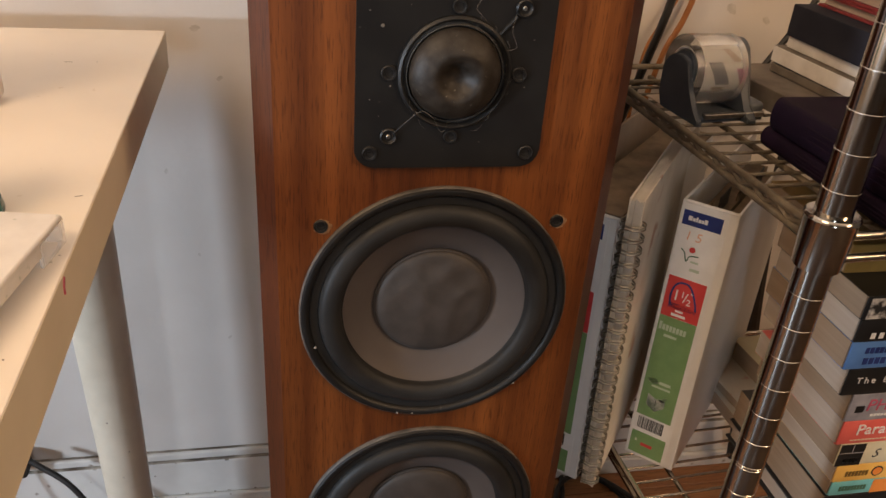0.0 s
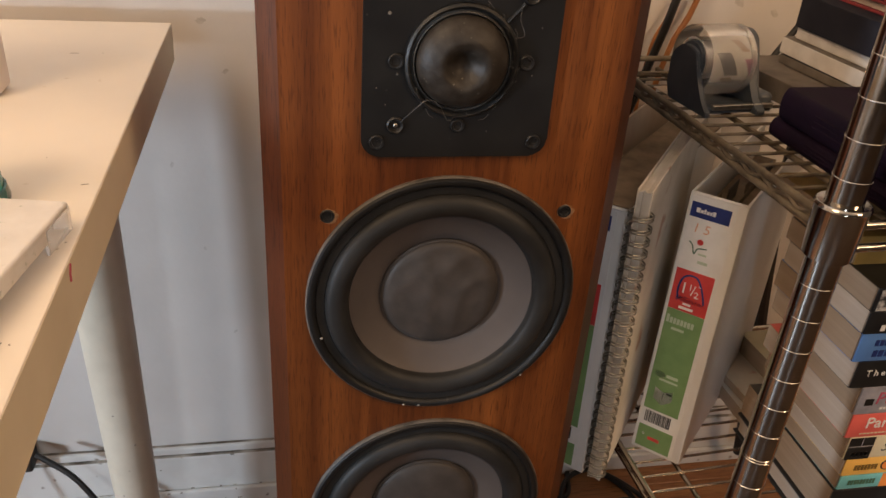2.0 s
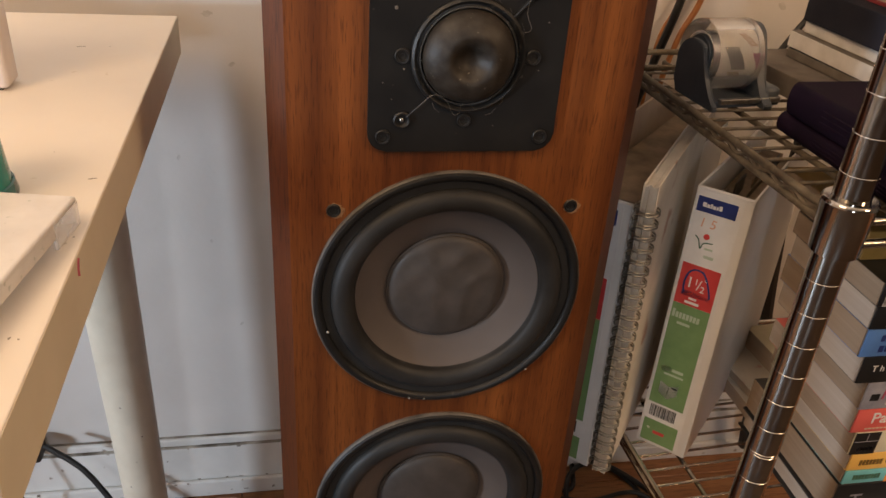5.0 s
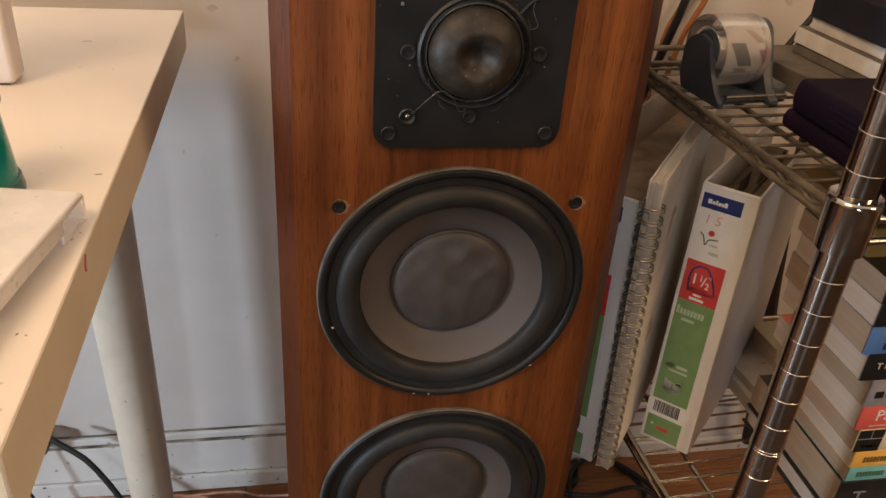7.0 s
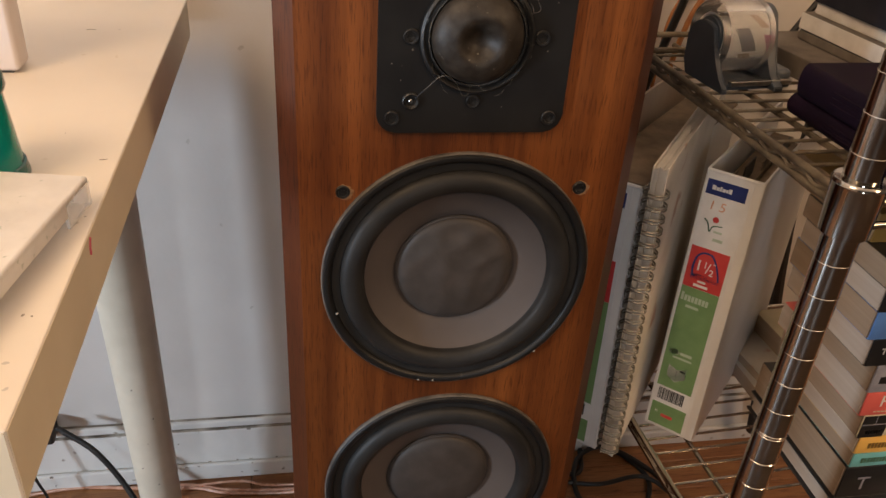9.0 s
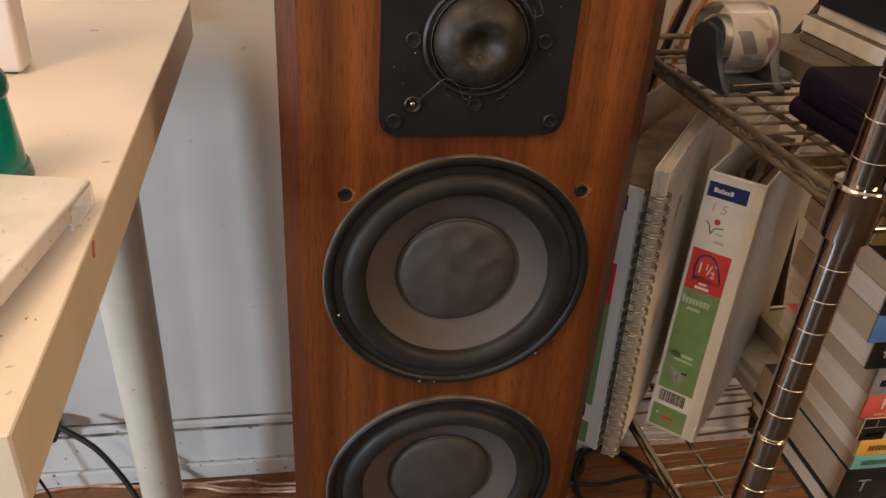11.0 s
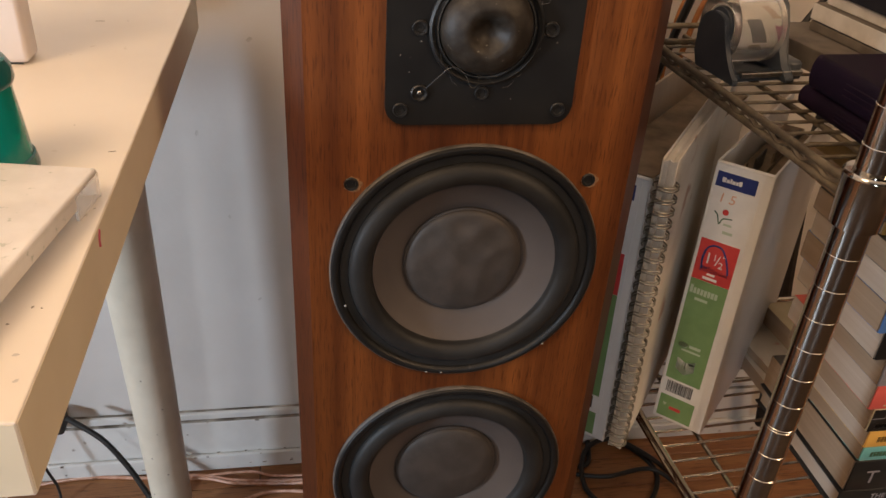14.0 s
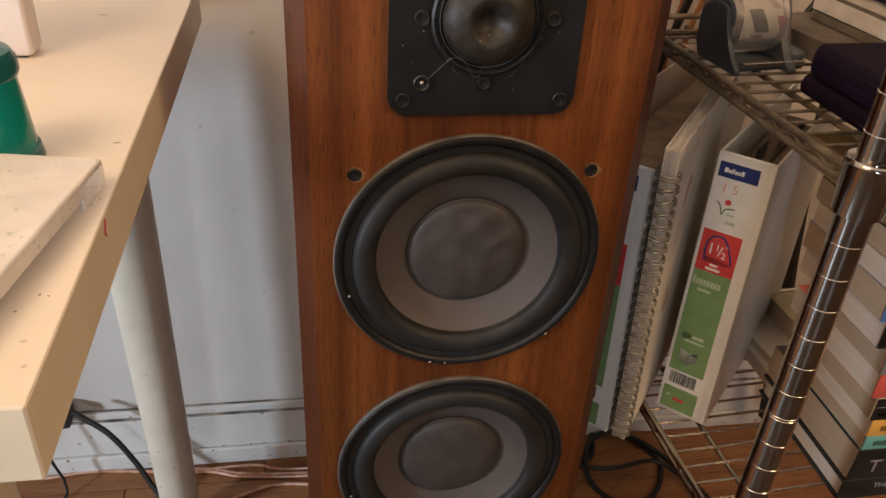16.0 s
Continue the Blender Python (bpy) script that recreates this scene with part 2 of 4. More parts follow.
TAPE = surface("tape_clear", (0.86, 0.84, 0.80), (0.92, 0.90, 0.86), 40, (0.06, 0.16), bump=0.08, grain=80, transmission=0.92, stretch=(8, 0.3, 0.3))
ACRYLIC = surface("acrylic_frosted", (0.66, 0.64, 0.625), (0.76, 0.74, 0.725), 40, (0.22, 0.4), bump=0.15, grain=120, spots=((0.50, 0.52, 0.48), 150, 0.64))
CLEAR = surface("acrylic_clear", (0.84, 0.81, 0.78), (0.92, 0.89, 0.86), 30, (0.06, 0.12), bump=0.05, alpha=0.30)
SMUDGE = surface("wall_smudge", (0.49, 0.455, 0.41), (0.60, 0.565, 0.52), 90, (0.6, 0.8), bump=0.1)
GREENPLASTIC = surface("green_translucent", (0.0, 0.31, 0.26), (0.003, 0.38, 0.32), 10, (0.12, 0.22), bump=0.03, transmission=0.4, ior=1.46)
GREENDARK = surface("green_dark_plastic", (0.004, 0.085, 0.088), (0.008, 0.125, 0.122), 20, (0.2, 0.32), bump=0.03, coat=0.2)
WHITEBOX = surface("white_box_plastic", (0.66, 0.60, 0.57), (0.72, 0.66, 0.63), 10, (0.4, 0.5), bump=0.03)
CABLEBLACK = surface("cable_black", (0.012, 0.011, 0.010), (0.022, 0.02, 0.018), 60, (0.4, 0.55), bump=0.05)
CABLEORANGE = surface("cable_orange", (0.32, 0.12, 0.035), (0.40, 0.16, 0.05), 60, (0.4, 0.55), bump=0.05)
CABLECLEAR = surface("speaker_wire_copper", (0.50, 0.25, 0.16), (0.62, 0.36, 0.25), 60, (0.2, 0.35), bump=0.05, spec=0.7)
PLUGDARK = surface("dark_plastic", (0.03, 0.028, 0.026), (0.05, 0.046, 0.042), 60, (0.5, 0.6), bump=0.05)


# ---- mesh helpers ----
def part(name, bm, material, parent=None, label="", smooth=False, m=None):
    me = bpy.data.meshes.new(name)
    bmesh.ops.recalc_face_normals(bm, faces=bm.faces)
    bm.to_mesh(me)
    bm.free()
    me.materials.append(material)
    if smooth:
        me.polygons.foreach_set("use_smooth", [True] * len(me.polygons))
        me.set_sharp_from_angle(angle=radians(38))
    ob = new(name, me)
    if parent:
        ob.parent = parent
    if m is not None:
        ob.matrix_basis = m
    if label:
        tagged(ob, label)
    return ob


def thing(name, m, label, category, group="", kind=""):
    ob = new(name)
    ob.matrix_basis = m
    ob.empty_display_size = 0.02
    return tagged(ob, label, category, group, kind)


def box(x0, x1, y0, y1, z0, z1, bevel=0.0, seg=2, bm=None):
    own = bmesh.new()
    bmesh.ops.create_cube(own, size=1)
    bmesh.ops.scale(own, vec=(x1 - x0, y1 - y0, z1 - z0), verts=own.verts)
    bmesh.ops.translate(own, vec=((x0 + x1) / 2, (y0 + y1) / 2, (z0 + z1) / 2), verts=own.verts)
    if bevel:
        bmesh.ops.bevel(own, geom=own.edges[:], offset=bevel, segments=seg, profile=0.5, affect="EDGES")
    return merge(bm, own) if bm else own


def merge(bm, other, m=None):
    if m is not None:
        bmesh.ops.transform(other, matrix=m, verts=other.verts)
    tmp = bpy.data.meshes.new("tmp")
    other.to_mesh(tmp)
    other.free()
    bm.from_mesh(tmp)
    bpy.data.meshes.remove(tmp)
    return bm


def lathe(profile, n=64, close=False):
    """Turns (radius, height) round the z axis."""
    bm = bmesh.new()
    rings = []
    for r, h in profile:
        if r < 1e-6:
            rings.append([bm.verts.new((0, 0, h))])
        else:
            rings.append([bm.verts.new((r * math.cos(2 * math.pi * i / n), r * math.sin(2 * math.pi * i / n), h)) for i in range(n)])
    pairs = list(zip(rings, rings[1:])) + ([(rings[-1], rings[0])] if close else [])
    for a, b in pairs:
        for i in range(n):
            j = (i + 1) % n
            if len(a) == 1 and len(b) == 1:
                continue
            if len(a) == 1:
                bm.faces.new((a[0], b[i], b[j]))
            elif len(b) == 1:
                bm.faces.new((a[i], a[j], b[0]))
            else:
                bm.faces.new((a[i], a[j], b[j], b[i]))
    return bm


def rod(a, b, r, n=10, bm=None, cap=True):
    a, b = Vector(a), Vector(b)
    d = b - a
    own = bmesh.new()
    bmesh.ops.create_cone(own, cap_ends=cap, segments=n, radius1=r, radius2=r, depth=d.length)
    m = Matrix.Translation((a + b) / 2) @ d.to_track_quat("Z", "Y").to_matrix().to_4x4()
    bmesh.ops.transform(own, matrix=m, verts=own.verts)
    return merge(bm, own) if bm else own


def smooth_path(points, steps=8):
    """Catmull-Rom through the points."""
    p = [Vector(q) for q in points]
    p = [2 * p[0] - p[1]] + p + [2 * p[-1] - p[-2]]
    out = []
    for i in range(1, len(p) - 2):
        a, b, c, d = p[i - 1:i + 3]
        for k in range(steps):
            t = k / steps
            out.append(0.5 * (2 * b + (c - a) * t + (2 * a - 5 * b + 4 * c - d) * t * t + (3 * b - a - 3 * c + d) * t ** 3))
    return out + [p[-2]]


def tube(points, r, n=8, steps=8, bm=None):
    path = smooth_path(points, steps)
    own = bmesh.new()
    rings = []
    up = Vector((0.13, 0.21, 1)).normalized()
    for i, q in enumerate(path):
        d = (path[min(i + 1, len(path) - 1)] - path[max(i - 1, 0)]).normalized()
        s = d.cross(up)
        s = s.normalized() if s.length > 1e-4 else Vector((1, 0, 0))
        u = s.cross(d).normalized()
        rings.append([own.verts.new(q + r * (math.cos(2 * math.pi * k / n) * s + math.sin(2 * math.pi * k / n) * u)) for k in range(n)])
    for a, b in zip(rings, rings[1:]):
        for k in range(n):
            own.faces.new((a[k], a[(k + 1) % n], b[(k + 1) % n], b[k]))
    own.faces.new(rings[0])
    own.faces.new(rings[-1])
    return merge(bm, own) if bm else own


def rounded_rect(w, h, r, n=8):
    pts = []
    for cx, cz, a0 in ((w / 2 - r, h / 2 - r, 0), (-w / 2 + r, h / 2 - r, 90), (-w / 2 + r, -h / 2 + r, 180), (w / 2 - r, -h / 2 + r, 270)):
        for i in range(n + 1):
            a = radians(a0 + 90 * i / n)
            pts.append((cx + r * math.cos(a), cz + r * math.sin(a)))
    return pts


def slab(outline, y0, y1, bevel=0.0):
    """A plate in the xz plane: the outline pushed from y0 (front) to y1 (back)."""
    bm = bmesh.new()
    f = [bm.verts.new((x, y0, z)) for x, z in outline]
    b = [bm.verts.new((x, y1, z)) for x, z in outline]
    face = bm.faces.new(f)
    bm.faces.new(b[::-1])
    n = len(outline)
    for i in range(n):
        bm.faces.new((f[i], f[(i + 1) % n], b[(i + 1) % n], b[i]))
    if bevel:
        bmesh.ops.bevel(bm, geom=list(face.edges), offset=bevel, segments=2, profile=0.5, affect="EDGES")
    return bm


def lettering(text, size, depth=0.0003, shear=0.0, space=1.0):
    """Letters as a mesh in the xz plane, facing -y, centred on the origin."""
    cu = bpy.data.curves.new("letters", "FONT")
    cu.body, cu.size, cu.extrude, cu.align_x, cu.align_y, cu.shear, cu.space_character = text, size, depth, "CENTER", "CENTER", shear, space
    cu.resolution_u = 3
    ob = bpy.data.objects.new("letters", cu)
    me = bpy.data.meshes.new_from_object(ob)
    bm = bmesh.new()
    bm.from_mesh(me)
    bpy.data.objects.remove(ob)
    bpy.data.meshes.remove(me)
    bpy.data.curves.remove(cu)
    bmesh.ops.rotate(bm, matrix=Matrix.Rotation(radians(90), 3, "X"), verts=bm.verts)
    return bm


def patch(x0, x1, z0, z1, y, thick=0.0003):
    return box(x0, x1, y - thick, y, z0, z1)


FACE = Matrix.Rotation(radians(90), 4, "X")  # turns z-up lathe work to face -y


# ---- room ----
def structure(name, bm, material, label, category):
    return tagged(part(name, bm, material), label, category, kind="structure")


WALL_Y = 0.432
structure("wall_north", box(-2.2, 2.4, WALL_Y, WALL_Y + 0.12, 0, 2.5), WALLPAINT, "cream painted plaster wall with scuffs and stains", "wall")
bm = box(-2.32, -2.2, -3.2, -1.48, 0, 2.5)
box(-2.32, -2.2, -0.72, WALL_Y + 0.12, 0, 2.5, bm=bm)
box(-2.32, -2.2, -1.48, -0.72, 0, 0.42, bm=bm)
box(-2.32, -2.2, -1.48, -0.72, 0.84, 2.5, bm=bm)
structure("wall_west", bm, WALLPAINT, "plain cream painted wall with a window opening", "wall")
# East and south walls are unseen; their dark tone only shapes reflections.
bm = box(2.4, 2.52, -3.2, WALL_Y + 0.12, 0, 2.5)
structure("wall_east", bm, DARKWALL, "plain unseen wall, darkened for reflections", "wall")
# The opening is made up for the south fill lamp; wall itself is unseen.
bm = box(-2.2, -0.90, -3.32, -3.2, 0, 2.5)
box(-0.50, 2.4, -3.32, -3.2, 0, 2.5, bm=bm)
box(-0.90, -0.50, -3.32, -3.2, 0, 0.92, bm=bm)
box(-0.90, -0.50, -3.32, -3.2, 1.58, 2.5, bm=bm)
structure("wall_south", bm, DARKWALL, "plain unseen wall, darkened for reflections, with an opening for the south fill", "wall")
structure("ceiling", box(-2.32, 2.52, -3.32, WALL_Y + 0.12, 2.5, 2.6), CEILPAINT, "plain white painted ceiling", "ceiling")

# floor boards run along x
floor = structure("floor", box(-2.2, 2.4, -3.2, WALL_Y, -0.06, -0.012), DIRT, "worn brown hardwood strip floor", "floor")
random.seed(4)
board = {}
y = WALL_Y - 0.001
while y > -0.16:
    w = 0.057
    x = -2.2
    while x < 2.399:
        ln = random.choice((0.6, 0.8, 1.0))
        if 2.4 - x - ln < 0.3:
            ln = round(2.4 - x, 3)
        if ln not in board:
            ob = board[ln] = part("floor_board", box(0, ln - 0.0012, -w + 0.001, 0, -0.012, 0.0, 0.0008, 1), FLOORWOOD, floor)
        else:
            ob = new("floor_board", board[ln].data)
            ob.parent = floor
        ob.matrix_basis = pose(x, y, 0)
        x += ln
    y -= w
# The unseen rest of the floor; dark tone added for the post's reflections.
rest = bmesh.new()
while y > -3.2:
    x = -2.2
    step = random.random() * 0.5
    while x < 2.399:
        x1 = min(2.4, x + 0.4 + step + random.random() * 0.5)
        y0 = max(-3.2, y - 0.056)
        lo = [rest.verts.new(p) for p in ((x, y0, -0.012), (x1 - 0.0012, y0, -0.012), (x1 - 0.0012, y, -0.012), (x, y, -0.012))]
        hi = [rest.verts.new((v.co.x, v.co.y, 0.0)) for v in lo]
        rest.faces.new(hi)
        for k in range(4):
            rest.faces.new((lo[k], lo[(k + 1) % 4], hi[(k + 1) % 4], hi[k]))
        x, step = x1, 0.0
    y -= 0.057
tagged(part("floor_boards", rest, FLOORDARK, floor, "unseen floor boards, darkened for reflections in the post"), kind="stuff")

# skirting: a flat board, a small moulding above, a shoe strip below
skirt = structure("baseboard", box(-2.2, 2.4, WALL_Y - 0.013, WALL_Y, 0.0, 0.091, 0.002), TRIMPAINT, "scuffed white painted wooden baseboard with dirty joints", "baseboard")
part("cap_moulding", box(-2.2, 2.4, WALL_Y - 0.009, WALL_Y, 0.0922, 0.1050, 0.003, 3), TRIMPAINT, skirt)
part("shoe_strip", box(-2.2, 2.4, WALL_Y - 0.021, WALL_Y - 0.0132, 0.0, 0.030, 0.003, 3), TRIMPAINT, skirt)
part("joint_line", box(-2.2, 2.4, WALL_Y - 0.0122, WALL_Y - 0.002, 0.0910, 0.0922), DIRT, skirt, "dark dirty joint")
rng = random.Random(77)
for k in range(26):
    x0, z0, w0 = rng.uniform(-0.56, -0.13), rng.choice((0.0305, 0.029, 0.012, 0.0915, 0.07)), rng.uniform(0.0015, 0.007)
    y0 = WALL_Y - (0.0213 if z0 < 0.0301 else 0.0135)
    part("paint_chip", box(x0, x0 + w0, y0 - 0.0002, y0 + 0.004, z0 - rng.uniform(0.0008, 0.0022), z0 + 0.0002), DIRT, skirt, "small dark paint chip")
part("top_line", box(-2.2, 2.4, WALL_Y - 0.0045, WALL_Y - 0.0005, 0.1048, 0.1055), DIRT, skirt, "dark dirty joint")


# ---- loudspeaker ----
Z1, Z2, R = 0.6226, 0.4057, 0.100
HALF, CH, TOP = 0.1272, 0.0125, 0.895


def baffle():
    """The front board with two round openings for the woofers."""
    bm = bmesh.new()
    w = HALF - CH
    a, hole, n = 0.1035, 0.094, 64

    def quad(x0, x1, z0, z1):
        bm.faces.new([bm.verts.new(p) for p in ((x0, 0, z0), (x1, 0, z0), (x1, 0, z1), (x0, 0, z1))])

    quad(-w, w, 0.012, Z2 - a)
    quad(-w, w, Z2 + a, Z1 - a)
    quad(-w, w, Z1 + a, TOP)
    for zc in (Z1, Z2):
        quad(-w, -a, zc - a, zc + a)
        quad(a, w, zc - a, zc + a)
        inner, outer, back = [], [], []
        for i in range(n):
            c, s = math.cos(2 * math.pi * i / n), math.sin(2 * math.pi * i / n)
            k = a / max(abs(c), abs(s))
            inner.append(bm.verts.new((hole * c, 0, zc + hole * s)))
            back.append(bm.verts.new((hole * c, 0.018, zc + hole * s)))
            outer.append(bm.verts.new((k * c, 0, zc + k * s)))
        for i in range(n):
            j = (i + 1) % n
            bm.faces.new((inner[i], inner[j], outer[j], outer[i]))
            bm.faces.new((inner[i], back[i], back[j], inner[j]))
    bmesh.ops.remove_doubles(bm, verts=bm.verts, dist=1e-5)
    return bm


def shell():
    """Sides with chamfered front edges, top, bottom and back."""
    bm = bmesh.new()
    w, d = HALF, 0.335
    outline = [(-w + CH, 0), (-w, CH), (-w, d), (w, d), (w, CH), (w - CH, 0)]
    lo = [bm.verts.new((x, y, 0.012)) for x, y in outline]
    hi = [bm.verts.new((x, y, TOP)) for x, y in outline]
    for i in range(5):
        bm.faces.new((lo[i], lo[i + 1], hi[i + 1], hi[i]))
    bm.faces.new(lo)
    bm.faces.new(hi)
    return bm


speaker = thing("loudspeaker", pose(0, 0, 0), "tall walnut veneer floor loudspeaker with grille removed", "loudspeaker")
part("front_baffle", baffle(), WALNUT, speaker)
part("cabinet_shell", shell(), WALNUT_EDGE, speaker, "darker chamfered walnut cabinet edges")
part("plinth", box(-HALF + 0.012, HALF - 0.012, 0.02, 0.32, 0.0, 0.012), PLATE, speaker)


def woofer(zc, dent):
    at = Matrix.Translation((0, 0, zc)) @ FACE
    basket = part("woofer", lathe([(0.0935, 0.0), (0.1, 0.0), (0.1, 0.0032), (0.0988, 0.0048), (0.0965, 0.0052), (0.0945, 0.0042), (0.093, 0.0012), (0.0925, -0.004)], 96),
                  RIMBLACK, speaker, "large round black woofer with a grey cone", True, at)
    roll = [(0.0938, 0.0006), (0.0930, 0.0018), (0.0875, 0.0014)]
    for i in range(15):
        a = math.pi * i / 14
        roll.append((0.0785 + 0.0085 * math.cos(a), 0.0008 + 0.0072 * math.sin(a)))
    roll += [(0.0696, 0.0000), (0.0688, -0.0012)]
    # Added thin ring that paints the highlight along the rim's outer edge.
    part("rim_glint", lathe([(0.1001, 0.0), (0.1009, 0.0), (0.1010, 0.0022), (0.1005, 0.0030), (0.1000, 0.0034)], 96), RIMGLINT, basket, "thin dusty rim edge with its highlight put into the colour", True)
    part("surround", lathe(roll, 96), RUBBER, basket, "black rubber roll surround", True)
    part("cone", lathe([(0.0705, -0.0010), (0.0690, -0.0004), (0.0678, -0.0014), (0.0610, -0.0050), (0.0530, -0.0084), (0.0458, -0.0110), (0.0440, -0.0130), (0.02, -0.0150), (0, -0.0150)], 96), CONE, basket, "grey-brown woofer cone", True)
    cap = [(0.0456, -0.0106), (0.0452, -0.0094), (0.0442, -0.0090)] + [(0.0442 * math.cos(a), -0.0090 + 0.0085 * math.sin(a)) for a in [radians(6 * i) for i in range(1, 15)]] + [(0, -0.0005)]
    cap_bm = lathe(cap, 72)
    for v in cap_bm.verts:
        rr = v.co.xy.length / 0.0442
        if rr < 0.93:
            crease = abs(noise.noise(Vector((v.co.x * 30 + zc * 9, v.co.y * 30, 1.7)))) * 0.0040
            v.co.z -= dent * crease * min(1.0, (0.93 - rr) * 5)
    part("dust_cap", cap_bm, DUSTCAP, basket, "dented dark grey dust cap", True)
    for a_deg, rad in ((-47, 0.0992), (-98, 0.0975), (-105, 0.0985), (197, 0.0935)):
        part("chip", lathe([(0.0011, 0.0), (0.0008, 0.0005), (0, 0.0006)], 7), CHIPPALE, basket, "pale paint chip", False,
             Matrix.Translation((rad * math.cos(radians(a_deg)), rad * math.sin(radians(a_deg)), 0.0046)))
    return basket


woofer(Z1, 1.0)
woofer(Z2, 0.25)


def socket(x, z, parent, y=0.0, r=0.0052, torn=False):
    """A recessed black screw cup with a hex hollow."""
    at = Matrix.Translation((x, y, z)) @ FACE
    cup = part("screw", lathe([(r, 0.0), (r, 0.0012), (r * 0.9, 0.0018), (r * 0.66, 0.0016), (r * 0.6, 0.0006), (r * 0.30, 0.0006), (r * 0.28, 0.0004), (0, 0.0004)], 24), SCREW, parent, "", True, at)
    if torn:
        random.seed(int(abs(x) * 1e4) + int(z * 100))
        bmx = bmesh.new()
        n = 22
        ring = [bmx.verts.new((x + 0.001 + (r * 1.0 + random.random() * 0.0024) * math.cos(2 * math.pi * i / n), -0.00015, z - 0.0006 + (r * 1.0 + random.random() * 0.0016) * math.sin(2 * math.pi * i / n))) for i in range(n)]
        bmx.faces.new(ring)
        part("torn_veneer", bmx, BAREWOOD, parent, "chipped bare wood round the hole")
    return cup


for sx in (-1, 1):
    socket(sx * 0.0848, 0.6943, speaker, 0.0, 0.0050, True)

DZ = 0.8036
plate = part("dome_plate", slab([(x, 0.8036 + z) for x, z in rounded_rect(0.1262, 0.1295, 0.0125)], -0.0036, 0.0, 0.0008), PLATE, speaker, "square matt black plate with rounded corners")
FY = -0.0036
for sx in (-1, 1):
    socket(sx * 0.0531, 0.7496, plate, FY, 0.0050)
    socket(sx * 0.0423, DZ, plate, FY, 0.0050)
socket(0.0, DZ - 0.0423, plate, FY, 0.0046)
socket(0.0, DZ + 0.0423, plate, FY, 0.0046)
dome_at = Matrix.Translation((0, FY, DZ)) @ FACE
part("dome_ring", lathe([(0.0372, 0.0), (0.0368, 0.0022), (0.0352, 0.0034), (0.0338, 0.0022), (0.0330, 0.0004), (0.0318, 0.0006), (0.0308, 0.0016), (0.0296, 0.0004)], 80), RIMBLACK, plate, "glossy black ring round the dome", True, dome_at)
dome = [(0.0302, 0.0)] + [(0.0300 * math.cos(a), 0.0165 * math.sin(a)) for a in [radians(6 * i) for i in range(0, 10)]]
dome += [(0.0160, 0.0139), (0.0140, 0.0138), (0.0118, 0.0127), (0.0095, 0.0106), (0.0070, 0.0082), (0.0045, 0.0066), (0.0022, 0.0059), (0, 0.0057)]
part("dome", lathe(dome, 72), DOME, plate, "dusty dark dome pushed in at its centre", True, dome_at)
part("clear_lip", lathe([(0.0306, 0.0012), (0.0313, 0.0026), (0.0318, 0.0012)], 80), TAPE, plate, "thin clear plastic lip", True, dome_at)
rng = random.Random(31)
for i in range(26):
    a, rr = rng.uniform(0, 2 * math.pi), rng.uniform(0.0295, 0.0385)
    b2 = a + rng.uniform(-0.22, 0.22)
    r2 = rr + rng.uniform(-0.003, 0.003)
    mid = ((rr + r2) / 2 + 0.0008) * math.cos((a + b2) / 2), ((rr + r2) / 2 + 0.0008) * math.sin((a + b2) / 2)
    part("dust_fibre", tube([(rr * math.cos(a), FY - 0.0036, DZ + rr * math.sin(a)), (mid[0], FY - 0.0044, DZ + mid[1]), (r2 * math.cos(b2), FY - 0.0036, DZ + r2 * math.sin(b2))], 0.00009, 4, 4), THREAD, plate)
for x, z, r in ((-0.047, 0.833, 0.0012), (-0.055, 0.842, 0.0005), (-0.054, 0.786, 0.0005), (-0.041, 0.795, 0.0007), (-0.048, 0.775, 0.0004), (0.047, 0.795, 0.0005), (0.050, 0.826, 0.0004), (-0.030, 0.846, 0.0004), (0.02, 0.757, 0.0004)):
    part("dust_speck", lathe([(r, 0.0), (r * 0.7, 0.0002), (0, 0.0003)], 9), THREAD, plate, "", False, Matrix.Translation((x, FY, z)) @ FACE)
for x, z in ((-0.0412, 0.7614), (0.0412, 0.8458)):
    at = Matrix.Translation((x, FY, z)) @ FACE
    t = part("terminal", lathe([(0.0056, 0.0), (0.0056, 0.0016), (0.0048, 0.0024), (0.0040, 0.0014), (0.0034, 0.0004), (0, 0.0004)], 28), SCREW, plate, "black cup with a bright steel pin", True, at)
    part("pin", lathe([(0.0014, 0.0004), (0.0014, 0.0014), (0.0009, 0.0018), (0, 0.0018)], 14), STEEL, t, "bright steel pin", True)
part("slot", rod((0.0270, FY - 0.0004, 0.8290), (0.0372, FY - 0.0004, 0.8405), 0.0015, 8), RIMBLACK, plate, "small black slanted clip")
part("lead_wire", tube([(-0.0385, FY - 0.002, 0.7636), (-0.033, FY - 0.003, 0.7695), (-0.0255, FY - 0.003, 0.7765), (-0.0215, FY - 0.002, 0.7790)], 0.00030, 6), TAPEGREY, plate, "thin grey lead wire")
part("thread", tube([(-0.026, FY - 0.003, 0.777), (-0.019, FY - 0.005, 0.7800), (-0.013, FY - 0.006, 0.7755), (-0.008, FY - 0.004, 0.7665), (-0.004, FY - 0.003, 0.7672), (-0.003, FY - 0.002, 0.7715)], 0.00013, 5), THREAD, plate, "thin dusty thread")
part("thread", tube([(0.014, FY - 0.002, 0.852), (0.010, FY - 0.003, 0.846), (0.013, FY - 0.003, 0.842), (0.017, FY - 0.003, 0.838)], 0.00013, 5), THREAD, plate, "thin dusty thread")
